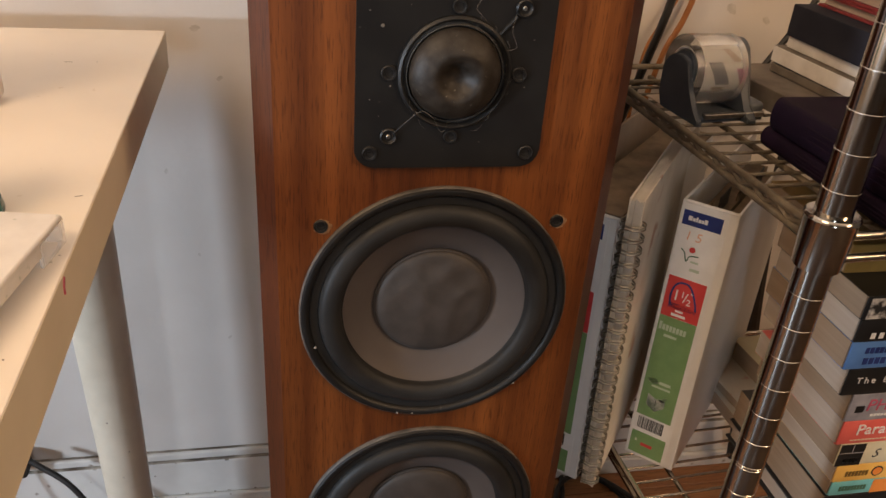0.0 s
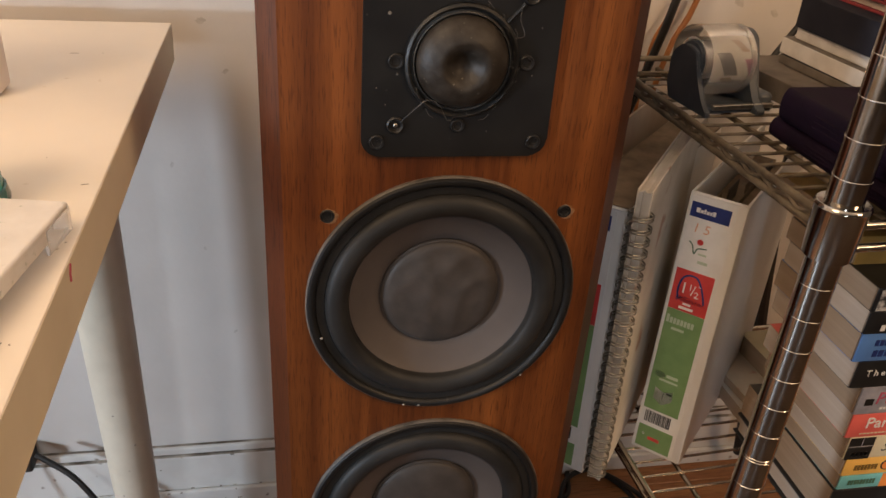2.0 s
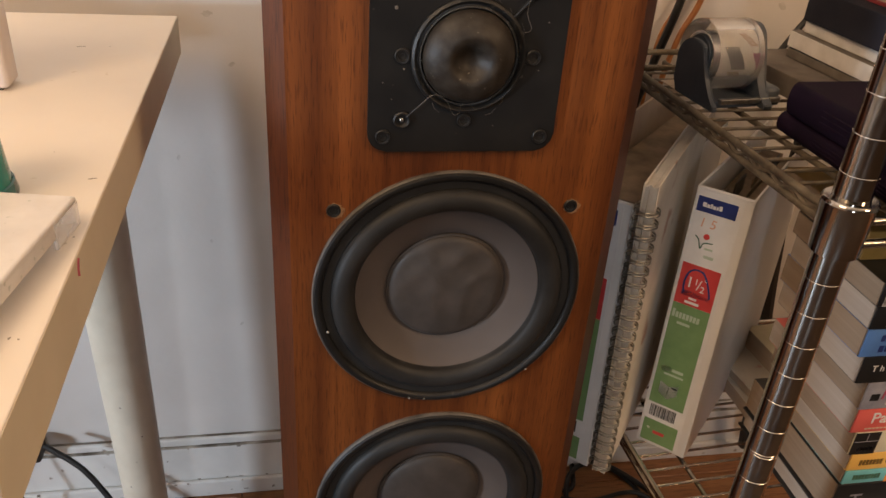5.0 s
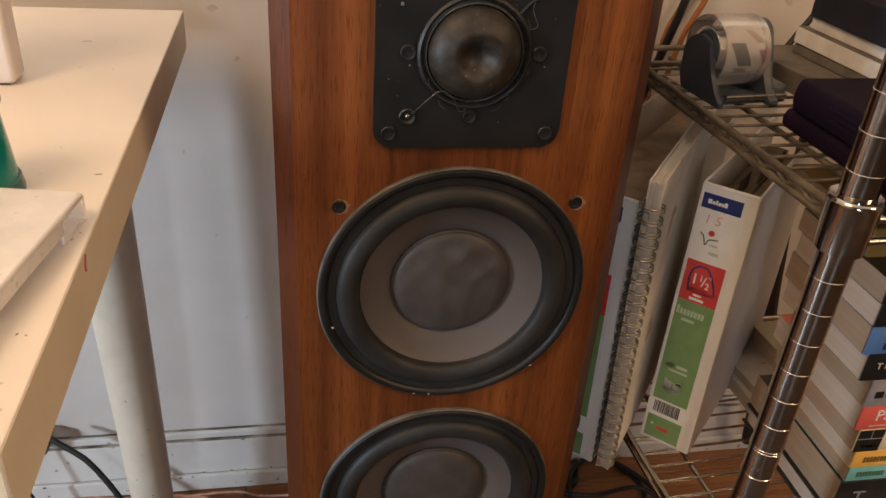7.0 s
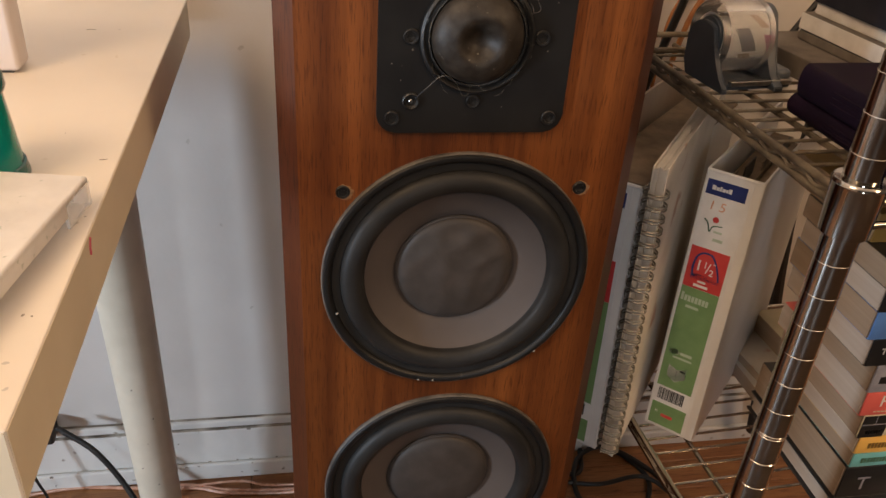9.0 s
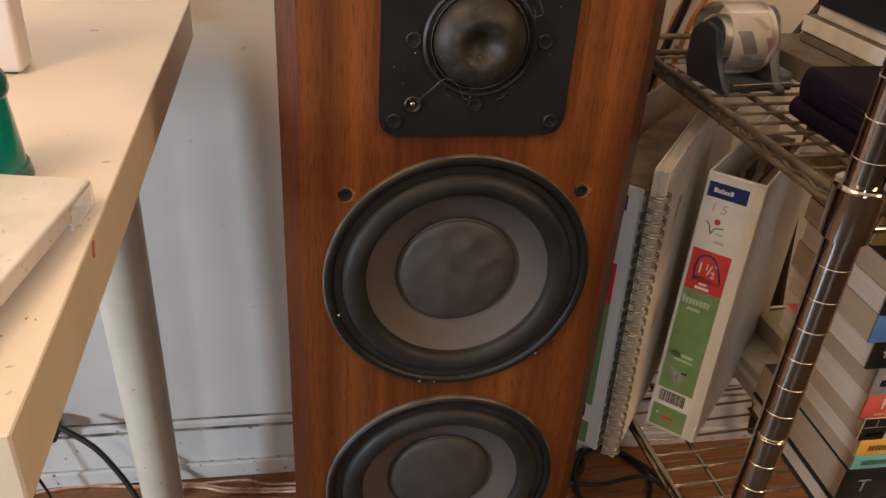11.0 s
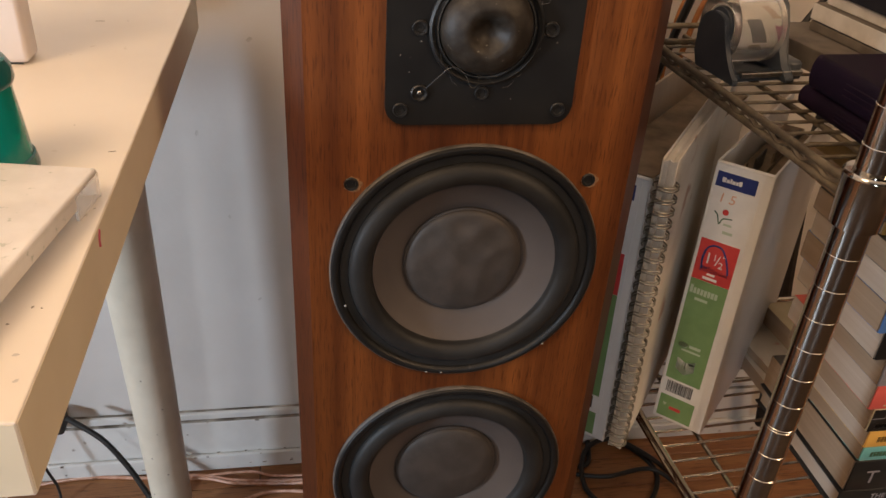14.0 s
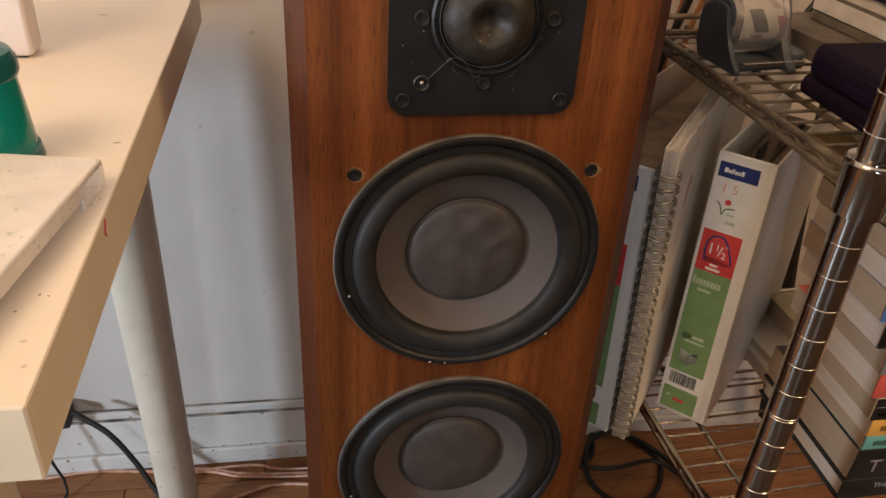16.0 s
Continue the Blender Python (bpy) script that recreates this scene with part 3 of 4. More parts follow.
part("thread", tube([(0.036, FY - 0.002, 0.842), (0.034, FY - 0.004, 0.832), (0.038, FY - 0.003, 0.822), (0.031, FY - 0.003, 0.8195)], 0.00012, 5), THREAD, plate, "thin dusty thread")


# ---- table ----
TX, TY0, TY1, TZ, TH = -0.222, -0.2575, 0.367, 0.730, 0.0387
table = thing("table", pose(0, 0, 0), "cream laminate table with rounded metal legs", "table")
part("tabletop", box(-1.42, TX, TY0, TY1, TZ - TH, TZ, 0.0008, 2), TABLETOP, table)
part("edge_band", box(TX - 0.001, TX + 0.00025, TY0 + 0.0009, TY1 - 0.0009, TZ - TH + 0.0009, TZ - 0.0009), TABLEEDGE, table, "yellowed edge band")
part("edge_band", box(-1.41, TX - 0.0009, TY0 - 0.00025, TY0 + 0.001, TZ - TH + 0.0009, TZ - 0.0009), TABLEEDGE, table, "yellowed edge band")
part("pink_mark", tube([(TX + 0.0003, -0.1120, 0.7275), (TX + 0.0005, -0.1155, 0.7235), (TX + 0.0005, -0.1160, 0.7195)], 0.00075, 6), PINK, table, "small pink ink stroke")
part("scratch", tube([(-0.2955, 0.2535, TZ), (-0.2915, 0.2545, TZ), (-0.2880, 0.2540, TZ)], 0.0004, 6), DIRT, table, "small dark scratch")
part("scratch", tube([(-0.2335, -0.0215, TZ), (-0.2315, -0.0212, TZ), (-0.2290, -0.0206, TZ)], 0.0003, 6), DIRT, table, "small dark scratch")
for lx, ly in ((-0.318, 0.3), (-0.30, -0.195), (-1.34, 0.3), (-1.34, -0.195)):
    leg = part("leg", lathe([(0.0215, 0.0), (0.0238, 0.004), (0.0246, 0.02), (0.0312, 0.55), (0.0314, TZ - TH)], 40), LEGPAINT, table, "cream painted tapered leg", True, pose(lx + (0.0095 if lx > -1 else -0.0095), ly, 0, 0, -0.79 if lx > -1 else 0.79))
    for i, (a, z) in enumerate(((250, 0.17), (262, 0.30), (285, 0.14), (300, 0.25), (230, 0.10))):
        part("chip", lathe([(0.0013 + 0.0003 * (i % 3), -0.0004), (0.0010, 0.0002), (0, 0.0003)], 9), DIRT, leg, "small dark paint chip", False,
             Matrix.Translation(((0.0243 + 0.0125 * z) * math.cos(radians(a)), (0.0243 + 0.0125 * z) * math.sin(radians(a)), z)) @ Matrix.Rotation(radians(a), 4, "Z") @ Matrix.Rotation(radians(90), 4, "Y"))


def blot(name, m, r, material, parent, label, seed):
    """A thin uneven spot lying in its own xy plane."""
    rng = random.Random(seed)
    bmx = bmesh.new()
    bmx.faces.new([bmx.verts.new((r * (0.6 + 0.5 * rng.random()) * 1.5 * math.cos(2 * math.pi * i / 14), r * (0.6 + 0.5 * rng.random()) * math.sin(2 * math.pi * i / 14), 0.0)) for i in range(14)])
    return part(name, bmx, material, parent, label, False, m)


for i, (x, y, r) in enumerate(((-0.2328, -0.2174, 0.0011), (-0.2284, -0.2339, 0.0011), (-0.2350, -0.1840, 0.0008), (-0.2310, -0.1850, 0.0006), (-0.2420, -0.1960, 0.0007), (-0.2300, -0.1010, 0.0009), (-0.2270, -0.0940, 0.0006), (-0.262, 0.020, 0.0005), (-0.268, 0.255, 0.0011), (-0.30, 0.04, 0.0006))):
    blot("stain", pose(x, y, TZ + 0.0002, 0, 0, 40 * i), r, SMUDGE if r > 0.001 else DIRT, table, "small stain on the laminate", i)
wall = bpy.data.objects["wall_north"]
for i, (x, z, r) in enumerate(((-0.1993, 0.7164, 0.0042), (-0.176, 0.66, 0.0030), (-0.185, 0.30, 0.0022), (-0.2450, 0.545, 0.0026), (-0.215, 0.43, 0.0020), (0.44, 0.755, 0.0060), (0.49, 0.742, 0.0045))):
    blot("smudge", Matrix.Translation((x, WALL_Y - 0.0003, z)) @ FACE @ pose(0, 0, 0, 0, 0, 25 * i), r, SMUDGE, wall, "faint grey smudge on the paint", 20 + i)


# ---- wire rack ----
UP, LOW = 0.727, 0.369
RACK = pose(0.2314, -0.094, 0, 0, 0, 3.6)
rack = thing("wire_rack", RACK, "dusty chromed wire shelving rack with grooved posts", "shelving rack")
RD, RW = 0.352, 0.86


def post(lx, ly, grooves):
    prof = [(0.0, 0.012), (0.0119, 0.012), (0.0119, 1.25), (0, 1.25)]
    p = part("post", lathe(prof, 32), CHROME, rack, "chromed post with evenly spaced ring grooves", True, pose(lx, ly, 0))
    part("foot", lathe([(0.0, 0.0), (0.014, 0.0), (0.015, 0.006), (0.008, 0.013), (0, 0.013)], 20), PLATE, p, "black levelling foot", True)
    if grooves:
        ring = None
        for i in range(30):
            z = 0.8127 - 0.0254 * (i - 8)
            if z < 0.03:
                continue
            levels = (z, z + 0.0024) if i in (19, 11, 3) else (z,)
            for zz in levels:
                if ring is None:
                    ring = part("groove_ring", lathe([(0.0118, -0.0005), (0.01215, -0.0002), (0.01215, 0.0002), (0.0118, 0.0005)], 32), GROOVE, p, "", True, pose(0, 0, zz))
                else:
                    ob = new("groove_ring", ring.data)
                    ob.parent, ob.matrix_basis = p, pose(0, 0, zz)
    return p


post(0, 0, True)
post(0, RD, False)
post(RW, 0, False)
post(RW, RD, False)


def shelf(z, material, name_label):
    s = part("shelf", rod((0.006, 0.012, z - 0.0018), (0.006, RD - 0.012, z - 0.0018), 0.0030, 10), material, rack, name_label, True)
    x0 = 0.006
    part("side_rail", rod((x0, 0.012, z - 0.0112), (x0, RD - 0.012, z - 0.0112), 0.0030, 10), material, s, "", True)
    n = 22
    zig = [(x0, 0.014 + (RD - 0.028) * k / n, z - (0.0040 if k % 2 else 0.0090)) for k in range(n + 1)]
    part("zigzag_wire", tube(zig, 0.0022, 6, 4), material, s, "", True)
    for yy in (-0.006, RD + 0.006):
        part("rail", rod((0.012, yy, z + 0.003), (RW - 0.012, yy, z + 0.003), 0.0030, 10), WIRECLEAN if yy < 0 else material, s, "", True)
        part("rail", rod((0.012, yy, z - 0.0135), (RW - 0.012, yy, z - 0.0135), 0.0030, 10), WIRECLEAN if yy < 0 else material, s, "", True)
    part("side_rail", rod((RW - 0.006, 0.012, z - 0.003), (RW - 0.006, RD - 0.012, z - 0.003), 0.0030, 10), material, s, "", True)
    for xx in (0.053, 0.30, 0.55, 0.80):
        part("cross_rail", rod((xx, 0.004, z - 0.0048), (xx, RD - 0.004, z - 0.0048), 0.0026, 8), material, s, "", True)
    wire, yy = None, 0.0175
    while yy < RD - 0.01:
        if wire is None:
            wire = part("wire", rod((0.004, 0, 0), (RW - 0.004, 0, 0), 0.0015, 8), material, s, "", True, pose(0, yy, z - 0.0008))
        else:
            ob = new("wire", wire.data)
            ob.parent, ob.matrix_basis = s, pose(0, yy, z - 0.0008)
        yy += 0.0204
    for lx, ly in ((0, 0), (0, RD), (RW, 0), (RW, RD)):
        part("collar", lathe([(0.0120, -0.020), (0.0154, -0.020), (0.0172, 0.0145), (0.0178, 0.0155), (0.0174, 0.0170), (0.0163, 0.0180), (0.0120, 0.0177)], 40), CHROME, s, "tapered chromed corner collar", True, pose(lx, ly, z))
    return s


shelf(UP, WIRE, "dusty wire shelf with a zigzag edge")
shelf(LOW, WIRECLEAN, "wire shelf with a zigzag edge")


# ---- binders and notebook, standing askew on the low shelf ----
def binder(m, label, full=False):
    b = thing("ring_binder", m, label, "ring binder", "white ring binders")
    W, H, D = 0.0517, 0.2915, 0.262
    spine = part("spine", box(0, W, 0, 0.0032, 0, H, 0.0013, 3), BINDERWHITE, b, "", True)
    part("cover", box(0.0, 0.0028, 0.0036, D, 0.0, H, 0.0010, 2), BINDERWHITE, b, "", True)
    part("cover", box(W - 0.0028, W, 0.0036, D, 0.0, H, 0.0010, 2), BINDERWHITE, b, "", True)
    if full:
        part("filed_paper", box(0.0006, W - 0.0006, 0.0036, 0.2615, 0.2905, 0.2924, 0.0006, 1), PAPERBROWN, b, "dusty brown sheet lying over the full binder")
        part("filed_paper", box(0.004, W - 0.004, 0.012, 0.256, 0.006, 0.2895), PAPERBROWN, b, "wad of sheets filling the binder")
    else:
        part("filed_paper", box(0.006, W - 0.024, 0.022, 0.232, 0.006, 0.262), PAPERBROWN, b, "stack of filed sheets")
        part("filed_paper", box(W - 0.023, W - 0.008, 0.022, 0.226, 0.006, 0.258), PAPERBROWN, b, "stack of filed sheets")
        for k, (yy, hh, ln) in enumerate(((0.030, 0.274, 0.03), (0.060, 0.279, 0.035), (0.105, 0.272, 0.03), (0.150, 0.278, 0.03))):
            part("divider_tab", box(0.013 + 0.006 * k, 0.0145 + 0.006 * k, yy, yy + ln, 0.255, hh, 0.0004, 1), PLUGDARK if k % 2 else PAPERBROWN, b, "dark divider tab")
    for xx, y0 in ((0.0012, -0.0003), (W - 0.0012, -0.0003)):
        part("welded_seam", rod((xx, y0, 0.002), (xx, y0, H - 0.002), 0.0007, 6), BINDERWHITE, spine, "", True)
    part("welded_seam", rod((0.002, -0.0003, H - 0.0014), (W - 0.002, -0.0003, H - 0.0014), 0.0007, 6), BINDERWHITE, spine, "", True)
    part("ring_plate", box(0.016, W - 0.016, 0.0036, 0.0062, 0.02, H - 0.02, 0.001, 1), STEEL, b)
    l, r = 0.0046, 0.0393
    y = -0.0001

    def zf(v):
        return H * (1 - v)

    part("label_insert", patch(0.0022, 0.0430, zf(0.985), zf(0.012), 0.0, 0.0003), INKWHITE, spine, "printed white spine label")
    y = -0.0004
    part("blue_field", patch(l - 0.0012, 0.0387, zf(0.079), zf(0.03), y), LABELBLUE, spine, "dark blue label field")
    for i, (wd, lift) in enumerate(((0.0034, 0.0012), (0.0026, 0.0), (0.0017, 0.0013), (0.0027, 0.0), (0.0018, 0.0), (0.0028, 0.0013))):
        x0 = (0.0085, 0.0124, 0.0154, 0.0176, 0.0208, 0.0231)[i]
        part("print_bar", patch(x0, x0 + wd, zf(0.0616), zf(0.0512) + lift, y - 0.0003), INKWHITE, spine)
    t = lettering("1 5", 0.0125, 0.0002, 0.10)
    bmesh.ops.translate(t, vec=(0.0165, y, zf(0.114)), verts=t.verts)
    part("handwriting", t, INKORANGE, spine, "number written in orange marker")
    part("red_dot", lathe([(0.0028, 0.0), (0.0028, 0.0003), (0, 0.0003)], 18), LABELRED, spine, "", False, Matrix.Translation((0.0185, y, zf(0.157))) @ FACE)
    part("leaf_stroke", tube([(0.0085, y, zf(0.1613)), (0.0120, y, zf(0.172)), (0.0150, y, zf(0.2)), (0.0175, y, zf(0.1806)), (0.0255, y, zf(0.1742))], 0.00055, 5), INKGREEN, spine)
    part("print_bar", patch(0.0190, 0.0265, zf(0.2), zf(0.1935), y), INKPALE, spine)
    part("print_bar", patch(0.0200, 0.0290, zf(0.2284), zf(0.2189), y), INKPALE, spine)
    part("red_field", patch(l - 0.001, r, zf(0.408), zf(0.26), y), LABELRED, spine, "red label field")
    zc = zf(0.3273)
    arch = [(0.0092, zc - 0.0125), (0.0080, zc - 0.0040), (0.0094, zc + 0.0070), (0.0140, zc + 0.0128), (0.0215, zc + 0.0128), (0.0262, zc + 0.0060), (0.0300, zc - 0.0040), (0.0318, zc - 0.0118)]
    part("ring_mark", tube([(0.0003 + px * 1.08, y + 0.0004, pz + 0.0016) for px, pz in arch], 0.0013, 6, 4), LABELBLUE, spine, "blue ring drawing")
    part("ring_mark", slab([(0.0086, zc - 0.0082), (0.0086, zc - 0.0138), (0.0352, zc - 0.0132), (0.0352, zc - 0.0104), (0.0200, zc - 0.0078)], y - 0.0003, y), LABELBLUE, spine, "blue base of the ring drawing")
    for text, size, dx, dz in (("1", 0.0160, -0.0058, 0.0006), ("1", 0.0092, 0.0002, 0.0030), ("/", 0.0150, 0.0030, 0.0), ("2", 0.0092, 0.0066, -0.0034), ("\"", 0.0080, 0.0082, 0.0040)):
        t = lettering(text, size, 0.0003, 0.0)
        bmesh.ops.translate(t, vec=(0.0200 + dx, y - 0.0004, zc + dz), verts=t.verts)
        part("lettering", t, INKWHITE, spine, "white size lettering")
    part("print_bar", patch(0.0165, 0.0240, zf(0.3838), zf(0.3766), y - 0.0003), INKWHITE, spine)
    part("print_bar", patch(0.0135, 0.0270, zf(0.3999), zf(0.391), y - 0.0003), INKWHITE, spine)
    part("green_field", patch(l - 0.001, r, zf(0.817), zf(0.4091), y), LABELGREEN, spine, "green label field")
    for i in range(8):
        x0 = 0.0052 + i * 0.0034
        part("print_bar", patch(x0, x0 + 0.0026, zf(0.462), zf(0.4324 if i == 0 else 0.4408), y - 0.0003), INKPALE, spine)
    part("print_bar", patch(0.0115, 0.0240, zf(0.4849), zf(0.4757), y - 0.0003), INKPALE, spine)
    part("print_badge", slab([(0.0125 + x, zf(0.667) + z) for x, z in rounded_rect(0.0100, 0.0062, 0.003)], y - 0.0003, y), INKPALE, spine, "pale oval badge")
    part("print_bar", patch(0.0185, 0.0300, zf(0.6715), zf(0.6613), y - 0.0003), INKPALE, spine)
    part("print_bar", patch(0.0120, 0.0310, zf(0.6897), zf(0.6825), y - 0.0003), INKPALE, spine)
    part("open_book_picture", slab([(0.0105, zf(0.7215)), (0.0195, zf(0.7352)), (0.0290, zf(0.7188)), (0.0290, zf(0.7625)), (0.0200, zf(0.7879)), (0.0105, zf(0.767))], y - 0.0003, y), INKWHITE, spine, "small white picture of an open binder")
    part("picture_line", patch(0.0193, 0.0199, zf(0.7625), zf(0.737), y - 0.0005), INKBLACK, spine)
    part("picture_line", patch(0.0225, 0.0280, zf(0.7379), zf(0.7315), y - 0.0005), INKBLACK, spine)
    random.seed(11)
    x0 = 0.0070
    while x0 < 0.0330:
        wbar = random.choice((0.0005, 0.0008, 0.0013))
        part("barcode_bar", patch(x0, x0 + wbar, zf(0.874), zf(0.826), y), INKBLACK, spine)
        x0 += wbar + random.choice((0.0005, 0.0008))
    part("green_field", patch(l - 0.001, r, zf(0.985), zf(0.891), y), LABELGREEN, spine, "green label field")
    part("print_bar", patch(0.0150, 0.0270, zf(0.9457), zf(0.9337), y - 0.0003), LABELRED, spine)
    part("print_dot", lathe([(0.0016, 0.0), (0.0016, 0.0003), (0, 0.0003)], 12), INKWHITE, spine, "", False, Matrix.Translation((0.0095, y, zf(0.9286))) @ FACE)
    return b


AX = -43.76
binder(pose(0.2364, 0.0930, LOW, -1.63, -0.42, AX), "white vinyl ring binder with red and green spine label")
binder(pose(0.1322, 0.0923, LOW, 0, -1.2, AX), "white ring binder packed full beside the loudspeaker and notebook", True)

note = thing("spiral_notebook", pose(0.1722, 0.0492, LOW, 1.5, -1.1, -37.8), "thick worn cream spiral notebook with a wire coil", "notebook")
NH = 0.318
part("cover", box(-0.0013, -0.0001, 0.004, 0.225, 0.0, NH, 0.0005, 1), NOTECOVER, note)
part("cover", box(0.0103, 0.0115, 0.004, 0.225, 0.0, NH, 0.0005, 1), NOTECOVER, note, "stained drawn-on cream cover")
random.seed(8)
for i in range(9):
    x0 = 0.0002 + i * 0.00112
    d = random.random() * 0.003
    part("sheet", box(x0, x0 + 0.0010, 0.004 + d, 0.223 - d, 0.001, NH - 0.001 - random.random() * 0.002), PAPERWHITE, note)
coil = None
for i in range(26):
    z = 0.010 + i * 0.0113
    pts = []
    for k in range(13):
        a = radians(-30 + 330 * k / 12)
        pts.append((0.0051 + 0.0106 * math.sin(a), 0.0042 - 0.0072 * math.cos(a - 0.1), 0.0018 * math.sin(a * 0.5)))
    for dz in (0.0, 0.0030):
        if coil is None:
            coil = part("coil_loop", tube(pts, 0.00080, 6, 2), COIL, note, "", True, pose(0, 0, z))
        else:
            ob = new("coil_loop", coil.data)
            ob.parent, ob.matrix_basis = note, pose(0, 0, z + dz)

folder = thing("cardboard_folder", pose(0.1315, 0.1075, LOW, 0, 0, AX + 1), "tan cardboard folder standing behind the binders", "folder")
part("board", box(-0.0035, -0.0015, 0.03, 0.27, 0.0, 0.322, 0.0005, 1), CARD, folder)
part("board", box(-0.0080, -0.0062, 0.05, 0.27, 0.0, 0.318, 0.0005, 1), CARD, folder)
part("fold", box(-0.0080, -0.0015, 0.268, 0.270, 0.0, 0.318), CARD, folder)


# ---- stacked books ----
def book(x, y, z, w, d, t, cover, pages, label, rz=0.0, name="book", hard=False, group="stacked books"):
    """A lying book: spine along x at the front, pages seen from its side; w along x, d along y, t thick."""
    b = thing(name, pose(x, y, z, 0, 0, rz), label, "book", group)
    ct = 0.0022 if hard else 0.00028
    lip = 0.003 if hard else -0.0008
    part("cover", box(0, w, 0.0, d, 0, ct, 0.0001, 1), cover, b)
    part("cover", box(0, w, 0.0, d, t - ct, t, 0.0001, 1), cover, b)
    part("spine", box(0, w, -0.0016, 0.0006, 0.0, t, min(0.0012, t * 0.2), 2), cover, b, "", True)
    part("page_block", box(lip + 0.0004, w - lip - 0.0004, 0.0010, d - lip - 0.0006, ct + 0.0001, t - ct - 0.0001, 0.0004, 1), pages, b, "block of page edges")
    return b


def on_spine(b, bm, material, x, z, label="", name="lettering"):
    bmesh.ops.translate(bm, vec=(x, -0.0017, z), verts=bm.verts)
    return part(name, bm, material, b, label)


def bars(b, x, z, n, w, h, material, gap=0.3):
    for i in range(n):
        part("print_bar", patch(x + i * w * (1 + gap), x + i * w * (1 + gap) + w, z - h / 2, z + h / 2, -0.0017), material, b)


FY0 = -0.045
b = book(0.3590, -0.047, LOW, 0.25, 0.150, 0.0240, BLACKGLOSS, PAPER, "large black hardcover lying at the bottom of the stack", hard=True)
on_spine(b, lettering("THE ILLUS", 0.0085, 0.0002), COVERGREY, 0.052, 0.0155)
on_spine(b, lettering("THE", 0.0085, 0.0002), COVERGREY, 0.066, 0.006)
b = book(0.3625, -0.046, LOW + 0.0242, 0.21, 0.150, 0.0370, BLACKGLOSS, PAPERTAN, "thick black paperback with writing on its tan page edges")
for i in range(7):
    part("pen_mark", rod((0.0002, 0.020 + i * 0.014, 0.012 + 0.003 * (i % 2)), (0.0002, 0.024 + i * 0.014, 0.021), 0.0006, 5), DULLRED, b)
on_spine(b, lettering("T", 0.022, 0.0002), COVERGREY, 0.022, 0.016)
b = book(0.3650, FY0, 0.4304, 0.230, 0.128, 0.0165, COVERTEAL, PAPERTAN, "teal and orange paperback in the stack", group="stacked books")
part("orange_field", patch(0.042, 0.12, 0.0004, 0.0161, -0.0017), COVERORANGE, b, "orange spine end")
bars(b, 0.0085, 0.0082, 9, 0.0024, 0.0055, INKGREEN)
b = book(0.3638, FY0, 0.4471, 0.230, 0.126, 0.0200, COVERYELLOW, PAPER, "yellow paperback in the stack")
bars(b, 0.0100, 0.0095, 7, 0.0026, 0.0060, COVEROCHRE)
part("round_mark", lathe([(0.0058, 0.0), (0.0058, 0.0004), (0, 0.0004)], 20), INKBLACK, b, "", False, Matrix.Translation((0.0420, -0.0017, 0.0105)) @ FACE)
part("round_mark", lathe([(0.0045, 0.0), (0.0045, 0.0007), (0, 0.0007)], 20), COVERORANGE, b, "", False, Matrix.Translation((0.0420, -0.0017, 0.0105)) @ FACE)
b = book(0.3588, FY0, 0.4673, 0.230, 0.130, 0.0255, COVERCREAM, PAPERTAN, "cream paperback with a black spine end")
part("black_field", patch(0.0, 0.0245, 0.0004, 0.0250, -0.0017), BLACKGLOSS, b, "black spine end")
part("pale_line", patch(0.0, 0.0245, 0.0150, 0.0156, -0.0021), COVERGREY, b)
part("pale_line", patch(0.0120, 0.0126, 0.0150, 0.0248, -0.0021), COVERGREY, b)
bars(b, 0.0060, 0.0065, 4, 0.0026, 0.0042, INKWHITE, 0.6)
on_spine(b, lettering("S", 0.014, 0.0002, 0.3), INKBLACK, 0.037, 0.012)
b = book(0.3520, FY0, 0.4930, 0.240, 0.134, 0.0258, COVERRED, PAPER, "coral red paperback with white title lettering")
on_spine(b, lettering("Parallel", 0.0165, 0.0005), INKWHITE, 0.0385, 0.0155)
bars(b, 0.0120, 0.0045, 10, 0.0028, 0.0012, COVERCREAM)
b = book(0.3505, FY0, 0.5190, 0.230, 0.116, 0.0290, COVERGREY, PAPERTAN, "grey paperback with pink title lettering")
part("black_tag", patch(0.0065, 0.0145, 0.0100, 0.0170, -0.0017), BLACKGLOSS, b)
on_spine(b, lettering("PHYS", 0.0175, 0.0004, 0.1), PINK, 0.036, 0.0165)
bars(b, 0.0230, 0.0060, 8, 0.0026, 0.0022, INKWHITE)
b = book(0.3370, FY0, 0.5483, 0.240, 0.120, 0.0272, BLACKGLOSS, PAPER, "black paperback with white italic lettering")
on_spine(b, lettering("The E", 0.0088, 0.0003, 0.0, 1.5), INKWHITE, 0.0245, 0.0150)
b = book(0.3300, FY0, 0.5758, 0.240, 0.118, 0.0268, COVERBLUE, PAPERTAN, "blue paperback in the stack")
bars(b, 0.0140, 0.0185, 7, 0.0034, 0.0058, LABELBLUE)
bars(b, 0.0150, 0.0080, 4, 0.0042, 0.0062, LABELBLUE)
b = book(0.3297, FY0, 0.6029, 0.240, 0.114, 0.0212, BLACKGLOSS, PAPER, "black paperback with white spaced print")
bars(b, 0.0260, 0.0150, 5, 0.0042, 0.0055, INKWHITE, 0.8)
bars(b, 0.0135, 0.0060, 6, 0.0042, 0.0055, INKWHITE, 0.8)
